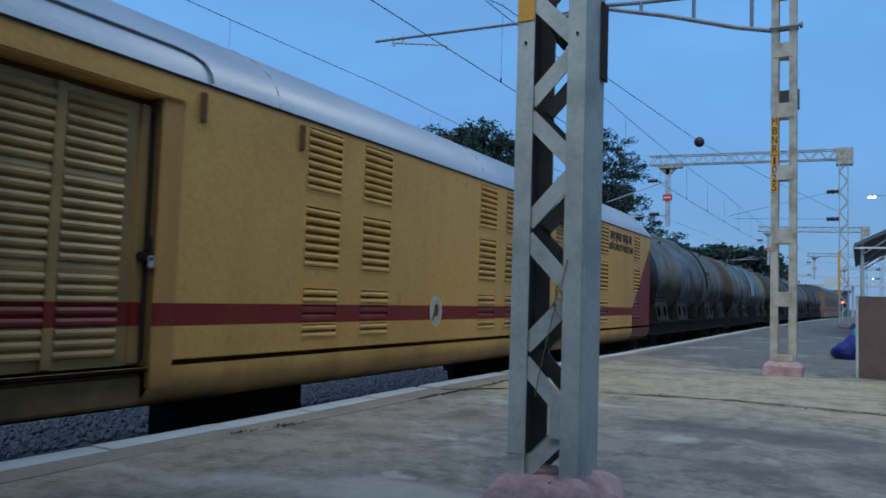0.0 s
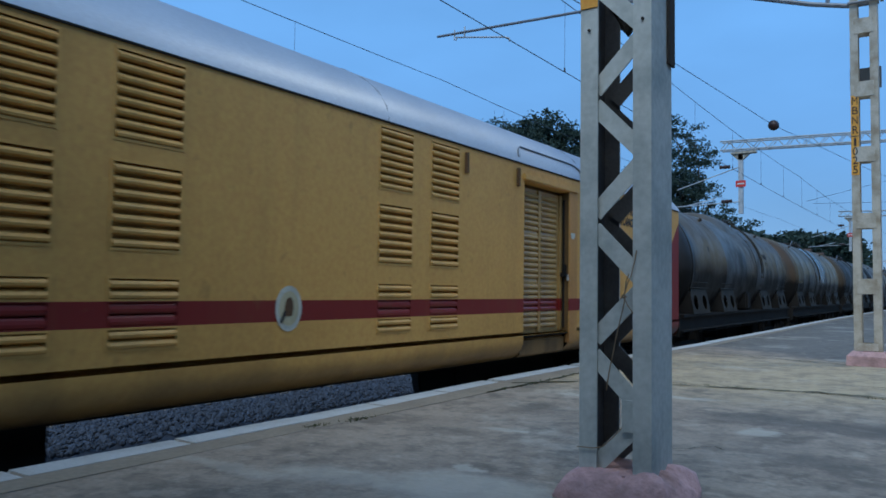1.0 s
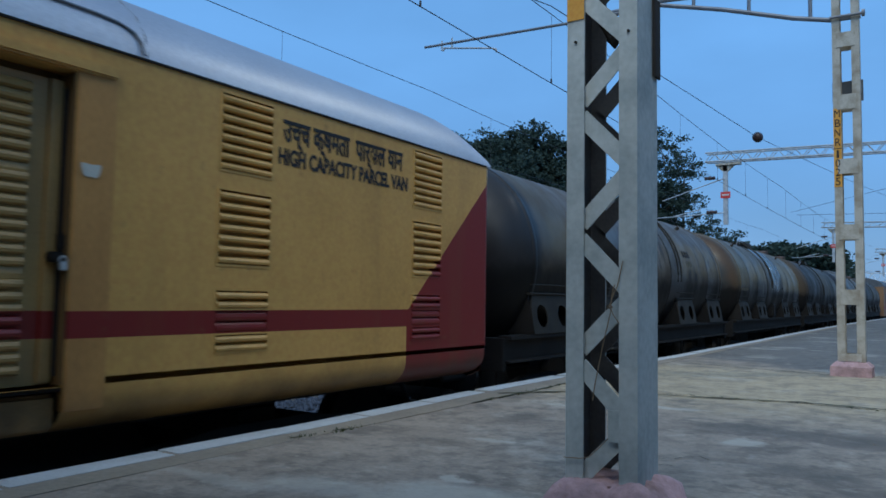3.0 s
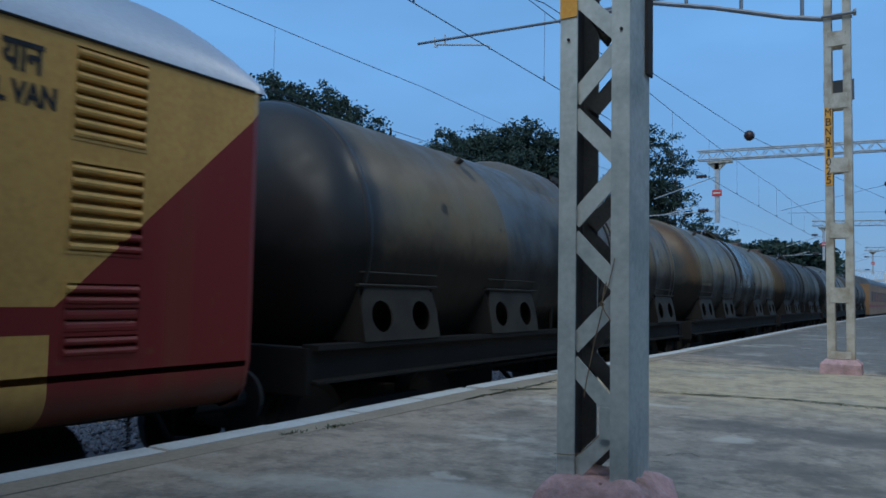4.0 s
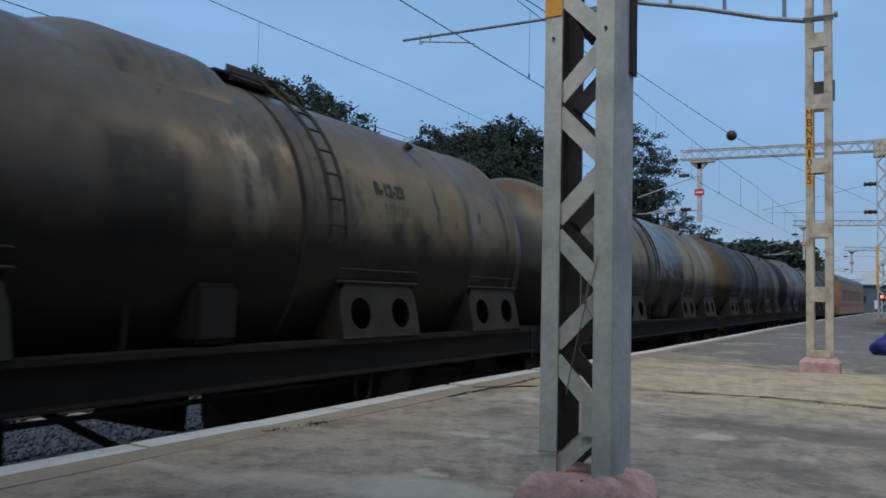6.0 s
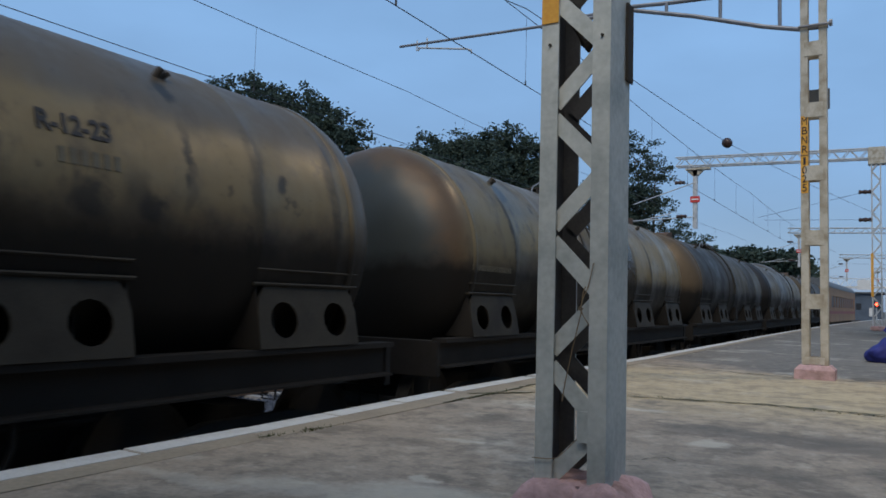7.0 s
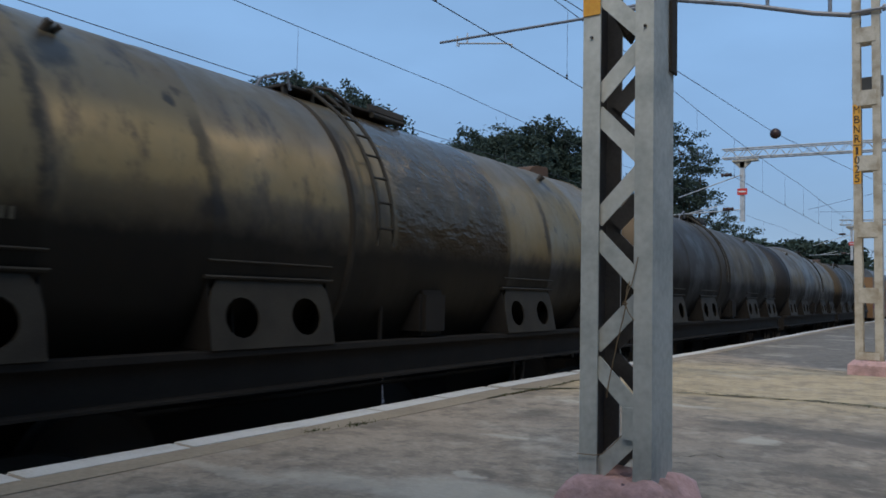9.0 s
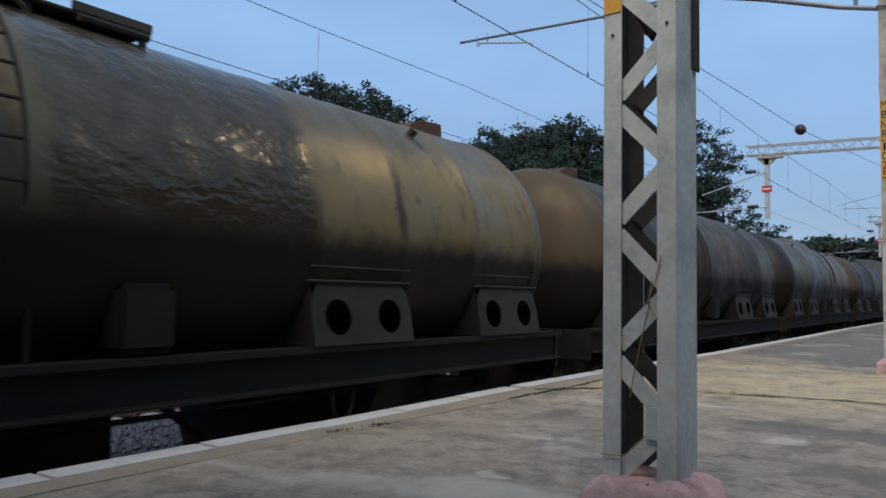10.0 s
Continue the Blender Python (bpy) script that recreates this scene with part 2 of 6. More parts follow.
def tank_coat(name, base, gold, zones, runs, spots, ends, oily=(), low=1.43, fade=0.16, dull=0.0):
    """Old tank paint. base and gold: two tones in broad clouds; zones: (y0, y1, z0, z1, colour, amount) ragged patches;
    runs: (y, half width, z0, z1, amount) drips of oil; spots: (y, z, radius); ends: (y from the middle, colour, amount)
    of the two heads;
    oily: (y0, y1) stretches wet with oil; dull: added roughness; below the height low the underside's shade is painted
    in, near black, softened by fade."""
    m = bpy.data.materials.new(name)
    m.use_nodes = True
    nt = m.node_tree
    b = nt.nodes["Principled BSDF"]
    tc, sep, info, shift = (nt.nodes.new("ShaderNode" + k) for k in ("TexCoord", "SeparateXYZ", "ObjectInfo", "Mapping"))
    nt.links.new(tc.outputs["Object"], sep.inputs[0])
    nt.links.new(tc.outputs["Object"], shift.inputs[0])
    nt.links.new(math_node(nt, "MULTIPLY", info.outputs["Random"], 53.0), shift.inputs["Location"])

    def cloud(scale, detail, stretch=(1, 1, 1), rough=0.6):
        mp, tex = nt.nodes.new("ShaderNodeMapping"), nt.nodes.new("ShaderNodeTexNoise")
        mp.inputs["Scale"].default_value = stretch
        tex.inputs["Scale"].default_value, tex.inputs["Detail"].default_value, tex.inputs["Roughness"].default_value = scale, detail, rough
        nt.links.new(shift.outputs[0], mp.inputs[0])
        nt.links.new(mp.outputs[0], tex.inputs["Vector"])
        return tex.outputs[0]

    def ramp(value, lo, hi, a=0.0, c=1.0):
        r = nt.nodes.new("ShaderNodeMapRange")
        r.interpolation_type = "SMOOTHSTEP"
        for k, v in enumerate((lo, hi, a, c)):
            r.inputs[k + 1].default_value = v
        nt.links.new(value, r.inputs[0])
        return r.outputs[0]

    def over(below, colour, fac):
        mix = nt.nodes.new("ShaderNodeMix")
        mix.data_type = "RGBA"
        mix.inputs[7].default_value = (*colour, 1)
        nt.links.new(fac, mix.inputs[0])
        if isinstance(below, tuple):
            mix.inputs[6].default_value = (*below, 1)
        else:
            nt.links.new(below, mix.inputs[6])
        return mix.outputs[2]

    def times(*fs):
        out = fs[0]
        for f in fs[1:]:
            out = math_node(nt, "MULTIPLY", out, f)
        return out

    wob, fine = cloud(1.1, 6), cloud(4.5, 8)
    y = math_node(nt, "ADD", sep.outputs[1], math_node(nt, "MULTIPLY", math_node(nt, "SUBTRACT", wob, 0.5), 0.35))
    y = math_node(nt, "ADD", y, math_node(nt, "MULTIPLY", math_node(nt, "SUBTRACT", fine, 0.5), 0.16))
    z = math_node(nt, "ADD", sep.outputs[2], math_node(nt, "MULTIPLY", math_node(nt, "SUBTRACT", fine, 0.5), 0.22))
    z = math_node(nt, "ADD", z, math_node(nt, "MULTIPLY", math_node(nt, "SUBTRACT", wob, 0.5), 0.20))

    def band(v, lo, hi, soft):
        return times(ramp(v, lo - soft, lo + soft), ramp(v, hi - soft, hi + soft, 1.0, 0.0))

    col = over(base, gold, ramp(cloud(0.5, 4, (0.6, 1, 0.8)), 0.40, 0.62, 0.15, 0.95))
    col = over(col, tuple(0.55 * c for c in base), times(ramp(cloud(0.9, 7, (0.3, 2.6, 0.4)), 0.52, 0.72), ramp(wob, 0.40, 0.62, 0.1, 0.4)))
    col = over(col, tuple(1.3 * c for c in base), times(ramp(cloud(2.4, 8), 0.55, 0.74), ramp(wob, 0.35, 0.6, 0.0, 0.3)))
    for y0, y1, z0, z1, colour, amount in zones:
        col = over(col, colour, times(band(y, y0, y1, 0.10), band(z, z0, z1, 0.10), ramp(fine, 0.28, 0.52, 0.55 * amount, amount)))
    for y0, wide, z0, z1, amount in runs:
        near = math_node(nt, "ABSOLUTE", math_node(nt, "SUBTRACT", y, y0))
        col = over(col, (0.028, 0.024, 0.019), times(ramp(near, wide * 0.4, wide * 1.6, 1.0, 0.0), band(z, z0, z1, 0.12), ramp(fine, 0.30, 0.55, 0.35 * amount, amount)))
    for y0, z0, r in spots:
        dy, dz = math_node(nt, "SUBTRACT", y, y0), math_node(nt, "SUBTRACT", z, z0)
        d = math_node(nt, "SQRT", math_node(nt, "ADD", times(dy, dy), times(dz, dz)))
        col = over(col, (0.022, 0.019, 0.016), ramp(d, r * 0.6, r * 1.5, 0.85, 0.0))
    col = over(col, (0.03, 0.026, 0.021), times(ramp(cloud(6.0, 7), 0.60, 0.72), ramp(wob, 0.42, 0.6, 0.0, 0.6)))
    col = over(col, (0.045, 0.036, 0.029), times(ramp(cloud(2.2, 8, (0.6, 1.2, 0.6), 0.7), 0.50, 0.66), ramp(cloud(0.7, 3), 0.40, 0.60, 0.15, 0.85)))
    wet = None
    for y0, y1 in oily:
        w = times(band(y, y0, y1, 0.09), ramp(z, 1.2, 1.5))
        wet = w if wet is None else math_node(nt, "MAXIMUM", wet, w)
    if wet is not None:
        col = over(col, (0.072, 0.054, 0.036), times(wet, ramp(cloud(2.0, 7, (0.5, 1.5, 1)), 0.36, 0.62, 0.95, 0.62)))
    for y0, colour, amount in ends:
        col = over(col, colour, ramp(y, y0 - 0.14, y0 + 0.14, *((amount, 0.0) if y0 < 0 else (0.0, amount))))
    # shade of the barrel's lower half, put into the colour as near-black
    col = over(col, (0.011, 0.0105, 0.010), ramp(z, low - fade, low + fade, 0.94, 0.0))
    nt.links.new(col, b.inputs["Base Color"])
    gloss = ramp(cloud(1.7, 6), 0.35, 0.65, 0.38 + dull, 0.58 + dull)
    # metal sheen and specular are cut below low, along with the painted shade
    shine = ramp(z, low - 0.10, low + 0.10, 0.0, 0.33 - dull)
    nt.links.new(shine if wet is None else math_node(nt, "ADD", shine, math_node(nt, "MULTIPLY", wet, 0.08)), b.inputs["Metallic"])
    if wet is not None:
        gloss = math_node(nt, "SUBTRACT", gloss, math_node(nt, "MULTIPLY", wet, 0.25))
    nt.links.new(gloss, b.inputs["Roughness"])
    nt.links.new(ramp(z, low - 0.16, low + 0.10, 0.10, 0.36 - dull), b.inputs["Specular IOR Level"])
    dent, grit = (nt.nodes.new("ShaderNodeBump") for _ in range(2))
    dent.inputs["Strength"].default_value, dent.inputs["Distance"].default_value = 0.30, 0.05
    grit.inputs["Strength"].default_value, grit.inputs["Distance"].default_value = 0.12, 0.010
    nt.links.new(cloud(1.3, 3, (0.6, 1, 0.6)), dent.inputs["Height"])
    nt.links.new(cloud(7.0, 6, (0.7, 1.4, 0.7)), grit.inputs["Height"])
    nt.links.new(dent.outputs[0], grit.inputs["Normal"])
    if wet is None:
        nt.links.new(grit.outputs[0], b.inputs["Normal"])
    else:
        # the oil has set in wrinkles
        wrinkle = nt.nodes.new("ShaderNodeBump")
        wrinkle.inputs["Distance"].default_value = 0.06
        nt.links.new(math_node(nt, "MULTIPLY", wet, 0.6), wrinkle.inputs["Strength"])
        nt.links.new(cloud(2.6, 3, (0.8, 1.0, 2.0)), wrinkle.inputs["Height"])
        nt.links.new(grit.outputs[0], wrinkle.inputs["Normal"])
        nt.links.new(wrinkle.outputs[0], b.inputs["Normal"])
    return m


# GOLD: warm paint tone with the lamp's sheen on the flanks painted in
SOOT, GOLD, OLIVE, PALE = (0.024, 0.022, 0.019), (0.265, 0.186, 0.080), (0.185, 0.148, 0.080), (0.24, 0.205, 0.160)
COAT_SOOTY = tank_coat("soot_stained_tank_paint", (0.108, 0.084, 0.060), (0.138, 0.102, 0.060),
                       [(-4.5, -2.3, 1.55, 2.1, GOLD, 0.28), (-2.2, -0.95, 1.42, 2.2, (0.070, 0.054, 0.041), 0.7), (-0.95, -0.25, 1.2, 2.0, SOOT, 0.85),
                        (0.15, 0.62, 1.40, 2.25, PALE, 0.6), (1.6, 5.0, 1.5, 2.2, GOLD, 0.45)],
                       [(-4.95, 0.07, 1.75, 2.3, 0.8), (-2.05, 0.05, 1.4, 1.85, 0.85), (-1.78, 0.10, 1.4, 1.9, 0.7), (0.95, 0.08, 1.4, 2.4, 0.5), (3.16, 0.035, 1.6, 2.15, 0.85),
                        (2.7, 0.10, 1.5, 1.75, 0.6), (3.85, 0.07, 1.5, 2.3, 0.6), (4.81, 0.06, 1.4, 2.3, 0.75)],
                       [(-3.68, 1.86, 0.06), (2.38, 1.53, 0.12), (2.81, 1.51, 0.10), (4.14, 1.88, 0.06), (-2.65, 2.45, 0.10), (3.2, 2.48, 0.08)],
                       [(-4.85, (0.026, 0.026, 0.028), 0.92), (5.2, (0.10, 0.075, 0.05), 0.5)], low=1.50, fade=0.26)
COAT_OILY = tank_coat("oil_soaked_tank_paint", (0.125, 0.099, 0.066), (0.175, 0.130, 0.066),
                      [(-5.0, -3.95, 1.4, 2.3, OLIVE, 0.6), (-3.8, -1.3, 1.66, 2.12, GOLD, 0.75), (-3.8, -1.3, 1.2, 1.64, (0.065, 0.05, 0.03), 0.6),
                       # the PALE zone here paints in the highlight along the oily middle
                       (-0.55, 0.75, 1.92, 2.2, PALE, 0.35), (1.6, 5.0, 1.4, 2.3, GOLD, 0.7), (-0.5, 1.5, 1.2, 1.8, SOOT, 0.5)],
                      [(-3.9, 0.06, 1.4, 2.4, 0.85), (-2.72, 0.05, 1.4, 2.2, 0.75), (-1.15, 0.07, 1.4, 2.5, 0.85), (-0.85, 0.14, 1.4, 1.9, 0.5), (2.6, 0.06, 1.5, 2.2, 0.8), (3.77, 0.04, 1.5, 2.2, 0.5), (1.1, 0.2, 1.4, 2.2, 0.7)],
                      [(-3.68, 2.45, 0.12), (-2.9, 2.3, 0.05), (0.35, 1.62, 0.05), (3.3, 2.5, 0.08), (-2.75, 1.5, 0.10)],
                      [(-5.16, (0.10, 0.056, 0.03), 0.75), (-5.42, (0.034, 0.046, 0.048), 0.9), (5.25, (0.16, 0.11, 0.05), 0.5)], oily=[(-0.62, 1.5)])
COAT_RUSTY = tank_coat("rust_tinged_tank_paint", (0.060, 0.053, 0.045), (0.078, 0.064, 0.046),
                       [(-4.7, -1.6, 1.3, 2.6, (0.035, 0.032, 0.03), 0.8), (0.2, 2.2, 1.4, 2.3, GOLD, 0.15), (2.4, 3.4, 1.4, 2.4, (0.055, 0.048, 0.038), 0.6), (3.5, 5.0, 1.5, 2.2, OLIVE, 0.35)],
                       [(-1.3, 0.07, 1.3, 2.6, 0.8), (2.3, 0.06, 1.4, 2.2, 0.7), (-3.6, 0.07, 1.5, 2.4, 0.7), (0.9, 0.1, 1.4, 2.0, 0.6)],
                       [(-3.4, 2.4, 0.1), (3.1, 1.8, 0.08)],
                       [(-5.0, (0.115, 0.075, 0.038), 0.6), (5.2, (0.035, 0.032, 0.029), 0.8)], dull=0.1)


def platform_material():
    """Worn concrete: grey near, sandy between the joint and the ramp, darker beyond; stains and pale patches."""
    m = material("platform_concrete", (0.345, 0.285, 0.222), 0.85, other=(0.235, 0.192, 0.15), scale=1.1, amount=0.8, grain=30, bump=0.6)
    nt = m.node_tree
    n = nt.nodes
    b = n["Principled BSDF"]
    under = b.inputs["Base Color"].links[0].from_socket
    tc, sep = n.new("ShaderNodeTexCoord"), n.new("ShaderNodeSeparateXYZ")
    nt.links.new(tc.outputs["Object"], sep.inputs[0])
    wob = n.new("ShaderNodeTexNoise")
    wob.inputs["Scale"].default_value, wob.inputs["Detail"].default_value = 0.8, 5
    nt.links.new(tc.outputs["Object"], wob.inputs["Vector"])
    y = math_node(nt, "ADD", sep.outputs[1], math_node(nt, "MULTIPLY", math_node(nt, "SUBTRACT", wob.outputs[0], 0.5), 1.3))

    def over(below, colour, fac):
        mix = n.new("ShaderNodeMix")
        mix.data_type = "RGBA"
        mix.inputs[7].default_value = (*colour, 1)
        nt.links.new(below, mix.inputs[6])
        nt.links.new(fac, mix.inputs[0])
        return mix.outputs[2]

    def band(lo, hi, width):
        a = n.new("ShaderNodeMapRange")
        c = n.new("ShaderNodeMapRange")
        for node, v in ((a, lo), (c, hi)):
            nt.links.new(y, node.inputs[0])
            node.inputs[1].default_value, node.inputs[2].default_value = v - width, v + width
        return math_node(nt, "MULTIPLY", a.outputs[0], math_node(nt, "SUBTRACT", 1.0, c.outputs[0]))

    def patches(scale, lo, hi):
        t = n.new("ShaderNodeTexNoise")
        t.inputs["Scale"].default_value, t.inputs["Detail"].default_value, t.inputs["Roughness"].default_value = scale, 8, 0.62
        nt.links.new(tc.outputs["Object"], t.inputs["Vector"])
        r = n.new("ShaderNodeMapRange")
        r.inputs[1].default_value, r.inputs[2].default_value = lo, hi
        nt.links.new(t.outputs[0], r.inputs[0])
        return r.outputs[0]

    col = over(under, (0.47, 0.375, 0.235), math_node(nt, "MULTIPLY", band(7.2, 12.0, 0.8), 0.85))
    slant = math_node(nt, "MULTIPLY", math_node(nt, "MAXIMUM", math_node(nt, "SUBTRACT", -1.33, sep.outputs[0]), 0.0), 0.8)
    y = math_node(nt, "SUBTRACT", y, slant)
    col = over(col, (0.155, 0.145, 0.13), math_node(nt, "MULTIPLY", band(12.25, 400, 0.25), 0.85))
    y = math_node(nt, "ADD", y, slant)
    col = over(col, (0.54, 0.50, 0.42), math_node(nt, "MULTIPLY", patches(0.55, 0.56, 0.66), 0.6))
    bare = math_node(nt, "SUBTRACT", 1.0, math_node(nt, "MULTIPLY", band(7.6, 12.0, 0.6), 0.55))
    col = over(col, (0.105, 0.092, 0.075), math_node(nt, "MULTIPLY", math_node(nt, "MULTIPLY", patches(1.5, 0.52, 0.66), 0.55), bare))
    col = over(col, (0.085, 0.078, 0.068), math_node(nt, "MULTIPLY", math_node(nt, "MULTIPLY", patches(6.5, 0.46, 0.60), patches(0.9, 0.42, 0.56)), math_node(nt, "MULTIPLY", bare, 0.55)))
    col = over(col, (0.16, 0.145, 0.12), math_node(nt, "MULTIPLY", patches(14.0, 0.52, 0.66), 0.42))
    col = over(col, (0.50, 0.45, 0.36), math_node(nt, "MULTIPLY", patches(9.0, 0.60, 0.72), 0.3))
    col = over(col, (0.15, 0.13, 0.105), math_node(nt, "MULTIPLY", patches(3.6, 0.51, 0.58), 0.40))
    col = over(col, (0.47, 0.41, 0.33), math_node(nt, "MULTIPLY", patches(4.7, 0.57, 0.64), 0.35))
    # cement mends and oil spots with ragged outlines
    rag, rsep = n.new("ShaderNodeTexNoise"), n.new("ShaderNodeSeparateXYZ")
    rag.inputs["Scale"].default_value, rag.inputs["Detail"].default_value, rag.inputs["Roughness"].default_value = 2.8, 12, 0.74
    nt.links.new(tc.outputs["Object"], rag.inputs["Vector"])
    nt.links.new(rag.outputs["Color"], rsep.inputs[0])

    def spot(cx, cy, rx, ry, wild):
        ds = []
        for k, c, r in ((0, cx, rx), (1, cy, ry)):
            p = math_node(nt, "ADD", sep.outputs[k], math_node(nt, "MULTIPLY", math_node(nt, "SUBTRACT", rsep.outputs[k], 0.5), wild))
            q = math_node(nt, "MULTIPLY", math_node(nt, "SUBTRACT", p, c), 1 / r)
            ds.append(math_node(nt, "MULTIPLY", q, q))
        r = n.new("ShaderNodeMapRange")
        r.inputs[1].default_value, r.inputs[2].default_value, r.inputs[3].default_value, r.inputs[4].default_value = 0.45, 1.7, 1.0, 0.0
        nt.links.new(math_node(nt, "ADD", ds[0], ds[1]), r.inputs[0])
        return r.outputs[0]

    for x, y0, rx, ry, fac in ((-1.90, 3.12, 0.44, 0.30, 0.6), (-2.14, 3.50, 0.10, 0.06, 0.6), (-2.62, 2.95, 0.34, 0.14, 0.4), (-3.2, 2.75, 0.5, 0.08, 0.35), (-1.14, 5.62, 0.13, 0.16, 0.65),
                               (-2.2, 7.0, 0.45, 0.10, 0.6), (-2.8, 7.3, 0.3, 0.08, 0.5), (-2.55, 4.6, 0.16, 0.06, 0.5)):
        col = over(col, (0.50, 0.46, 0.385), math_node(nt, "MULTIPLY", spot(x, y0, rx, ry, 0.5), fac))
    for x, y0, rx, ry, fac in ((-1.15, 6.2, 0.42, 0.30, 0.6), (-0.3, 6.2, 0.5, 0.35, 0.55), (-0.4, 12.25, 0.24, 0.32, 0.85), (-0.6, 4.8, 0.35, 0.2, 0.5), (0.1, 5.2, 0.35, 0.3, 0.5)):
        col = over(col, (0.095, 0.088, 0.078), math_node(nt, "MULTIPLY", spot(x, y0, rx, ry, 0.9), fac))
    nt.links.new(col, b.inputs["Base Color"])
    return m


M_PLATFORM = platform_material()


# ---- mesh helpers ----
def part(name, bm, mat, parent=None, label="", smooth=False):
    me = bpy.data.meshes.new(name)
    bm.to_mesh(me)
    bm.free()
    me.materials.append(mat)
    if smooth:
        for p in me.polygons:
            p.use_smooth = True
    ob = new(name, me)
    ob.parent = parent
    if label:
        tagged(ob, label)
    return ob


def shared(name, me, parent, m=None):
    ob = new(name, me)
    ob.parent = parent
    if m is not None:
        ob.matrix_basis = m
    return ob


def box(bm, lo, hi, m=None, bevel=0.0):
    lo, hi = Vector(lo), Vector(hi)
    r = bmesh.ops.create_cube(bm, size=1.0, matrix=(m or Matrix()) @ Matrix.Translation((lo + hi) / 2) @ Matrix.Diagonal((*(hi - lo), 1)))
    if bevel:
        edges = list({e for v in r["verts"] for e in v.link_edges})
        bmesh.ops.bevel(bm, geom=edges, offset=bevel, segments=2, affect="EDGES")
    return bm


def rod(bm, a, b, r, seg=8, r2=None):
    a, b = Vector(a), Vector(b)
    d = b - a
    m = Matrix.Translation((a + b) / 2) @ d.to_track_quat("Z", "Y").to_matrix().to_4x4()
    bmesh.ops.create_cone(bm, cap_ends=True, segments=seg, radius1=r, radius2=r if r2 is None else r2, depth=d.length, matrix=m)
    return bm


def tube(bm, pts, r, seg=6):
    """A round bar bent through the points."""
    pts = [Vector(p) for p in pts]
    rings = []
    for i, p in enumerate(pts):
        d = (pts[min(i + 1, len(pts) - 1)] - pts[max(i - 1, 0)]).normalized()
        q = d.to_track_quat("Z", "Y")
        rings.append([bm.verts.new(p + q @ Vector((r * math.cos(a), r * math.sin(a), 0))) for a in (2 * math.pi * k / seg for k in range(seg))])
    for s, e in zip(rings, rings[1:]):
        for k in range(seg):
            bm.faces.new((s[k], s[(k + 1) % seg], e[(k + 1) % seg], e[k]))
    bm.faces.new(rings[0][::-1])
    bm.faces.new(rings[-1])
    return bm


def lathe(bm, profile, seg, centre=(0, 0, 0), axis="Y"):
    """Turns (radius, along) pairs round an axis through the centre."""
    c, rings = Vector(centre), []
    for r, s in profile:
        ring = []
        for k in range(seg):
            a = 2 * math.pi * k / seg
            u, v = r * math.cos(a), r * math.sin(a)
            ring.append(bm.verts.new(c + (Vector((u, s, v)) if axis == "Y" else Vector((s, u, v)) if axis == "X" else Vector((u, v, s)))))
        rings.append(ring)
    for s, e in zip(rings, rings[1:]):
        for k in range(seg):
            bm.faces.new((s[k], s[(k + 1) % seg], e[(k + 1) % seg], e[k]))
    bm.faces.new(rings[0])
    bm.faces.new(rings[-1])
    bmesh.ops.recalc_face_normals(bm, faces=bm.faces)
    return bm


def prism(bm, outline, thick, m=None):
    """A flat outline in the x, y plane, given thickness along z."""
    m = m or Matrix()
    lo = [bm.verts.new(m @ Vector((x, y, 0))) for x, y in outline]
    hi = [bm.verts.new(m @ Vector((x, y, thick))) for x, y in outline]
    n = len(lo)
    bm.faces.new(lo[::-1])
    bm.faces.new(hi)
    for k in range(n):
        bm.faces.new((lo[k], lo[(k + 1) % n], hi[(k + 1) % n], hi[k]))
    return bm


def from_curve(curve):
    """The mesh of a curve or text, which itself is thrown away."""
    ob = new("outline", curve)
    me = bpy.data.meshes.new_from_object(ob.evaluated_get(bpy.context.evaluated_depsgraph_get()))
    bpy.data.objects.remove(ob)
    return me


def holed_plate(outer, holes, thick):
    c = bpy.data.curves.new("plate", "CURVE")
    c.dimensions, c.fill_mode, c.extrude = "2D", "BOTH", thick / 2
    for loop in (outer, *holes):
        sp = c.splines.new("POLY")
        sp.points.add(len(loop) - 1)
        for p, (x, y) in zip(sp.points, loop):
            p.co = (x, y, 0, 1)
        sp.use_cyclic_u = True
    bpy.context.view_layer.update()
    return from_curve(c)


def lettering(name, body, size, mat, parent, m, width=None, label="", bold=0.0):
    c = bpy.data.curves.new("letters", "FONT")
    c.offset = bold * size
    c.body, c.size, c.extrude, c.align_x, c.align_y = body, size, 0.002, "CENTER", "CENTER"
    me = from_curve(c)
    if width:
        xs = [v.co.x for v in me.vertices]
        k = width / (max(xs) - min(xs))
        for v in me.vertices:
            v.co.x *= k
    me.materials.clear()
    me.materials.append(mat)
    ob = shared(name, me, parent, m)
    return tagged(ob, label) if label else ob


def thing(name, label, category, m=None, group=""):
    ob = new(name)
    ob.empty_display_size = 0.2
    if m is not None:
        ob.matrix_basis = m
    return tagged(ob, label, category, group)


# ---- the line of the track: straight past the platform, bending gently to the right far off ----
TRACK_X, RAIL_Z = -5.68, -0.80


def bend(y):
    return max(y - 20.0, 0.0) ** 2 / 3000.0


def bend_turn(y):
    return -math.degrees(math.atan(max(y - 20.0, 0.0) / 1500.0))


def edge_shift(y):
    """How far the platform's edge stones wander from their line."""
    return float(np.interp(y, (4, 5, 7, 9, 11, 14, 22, 30), (0.0, -0.03, -0.09, -0.10, -0.05, 0.03, 0.05, 0.0)))


STEPS = [-40 + 4 * k for k in range(66)] + [240, 300, 400]


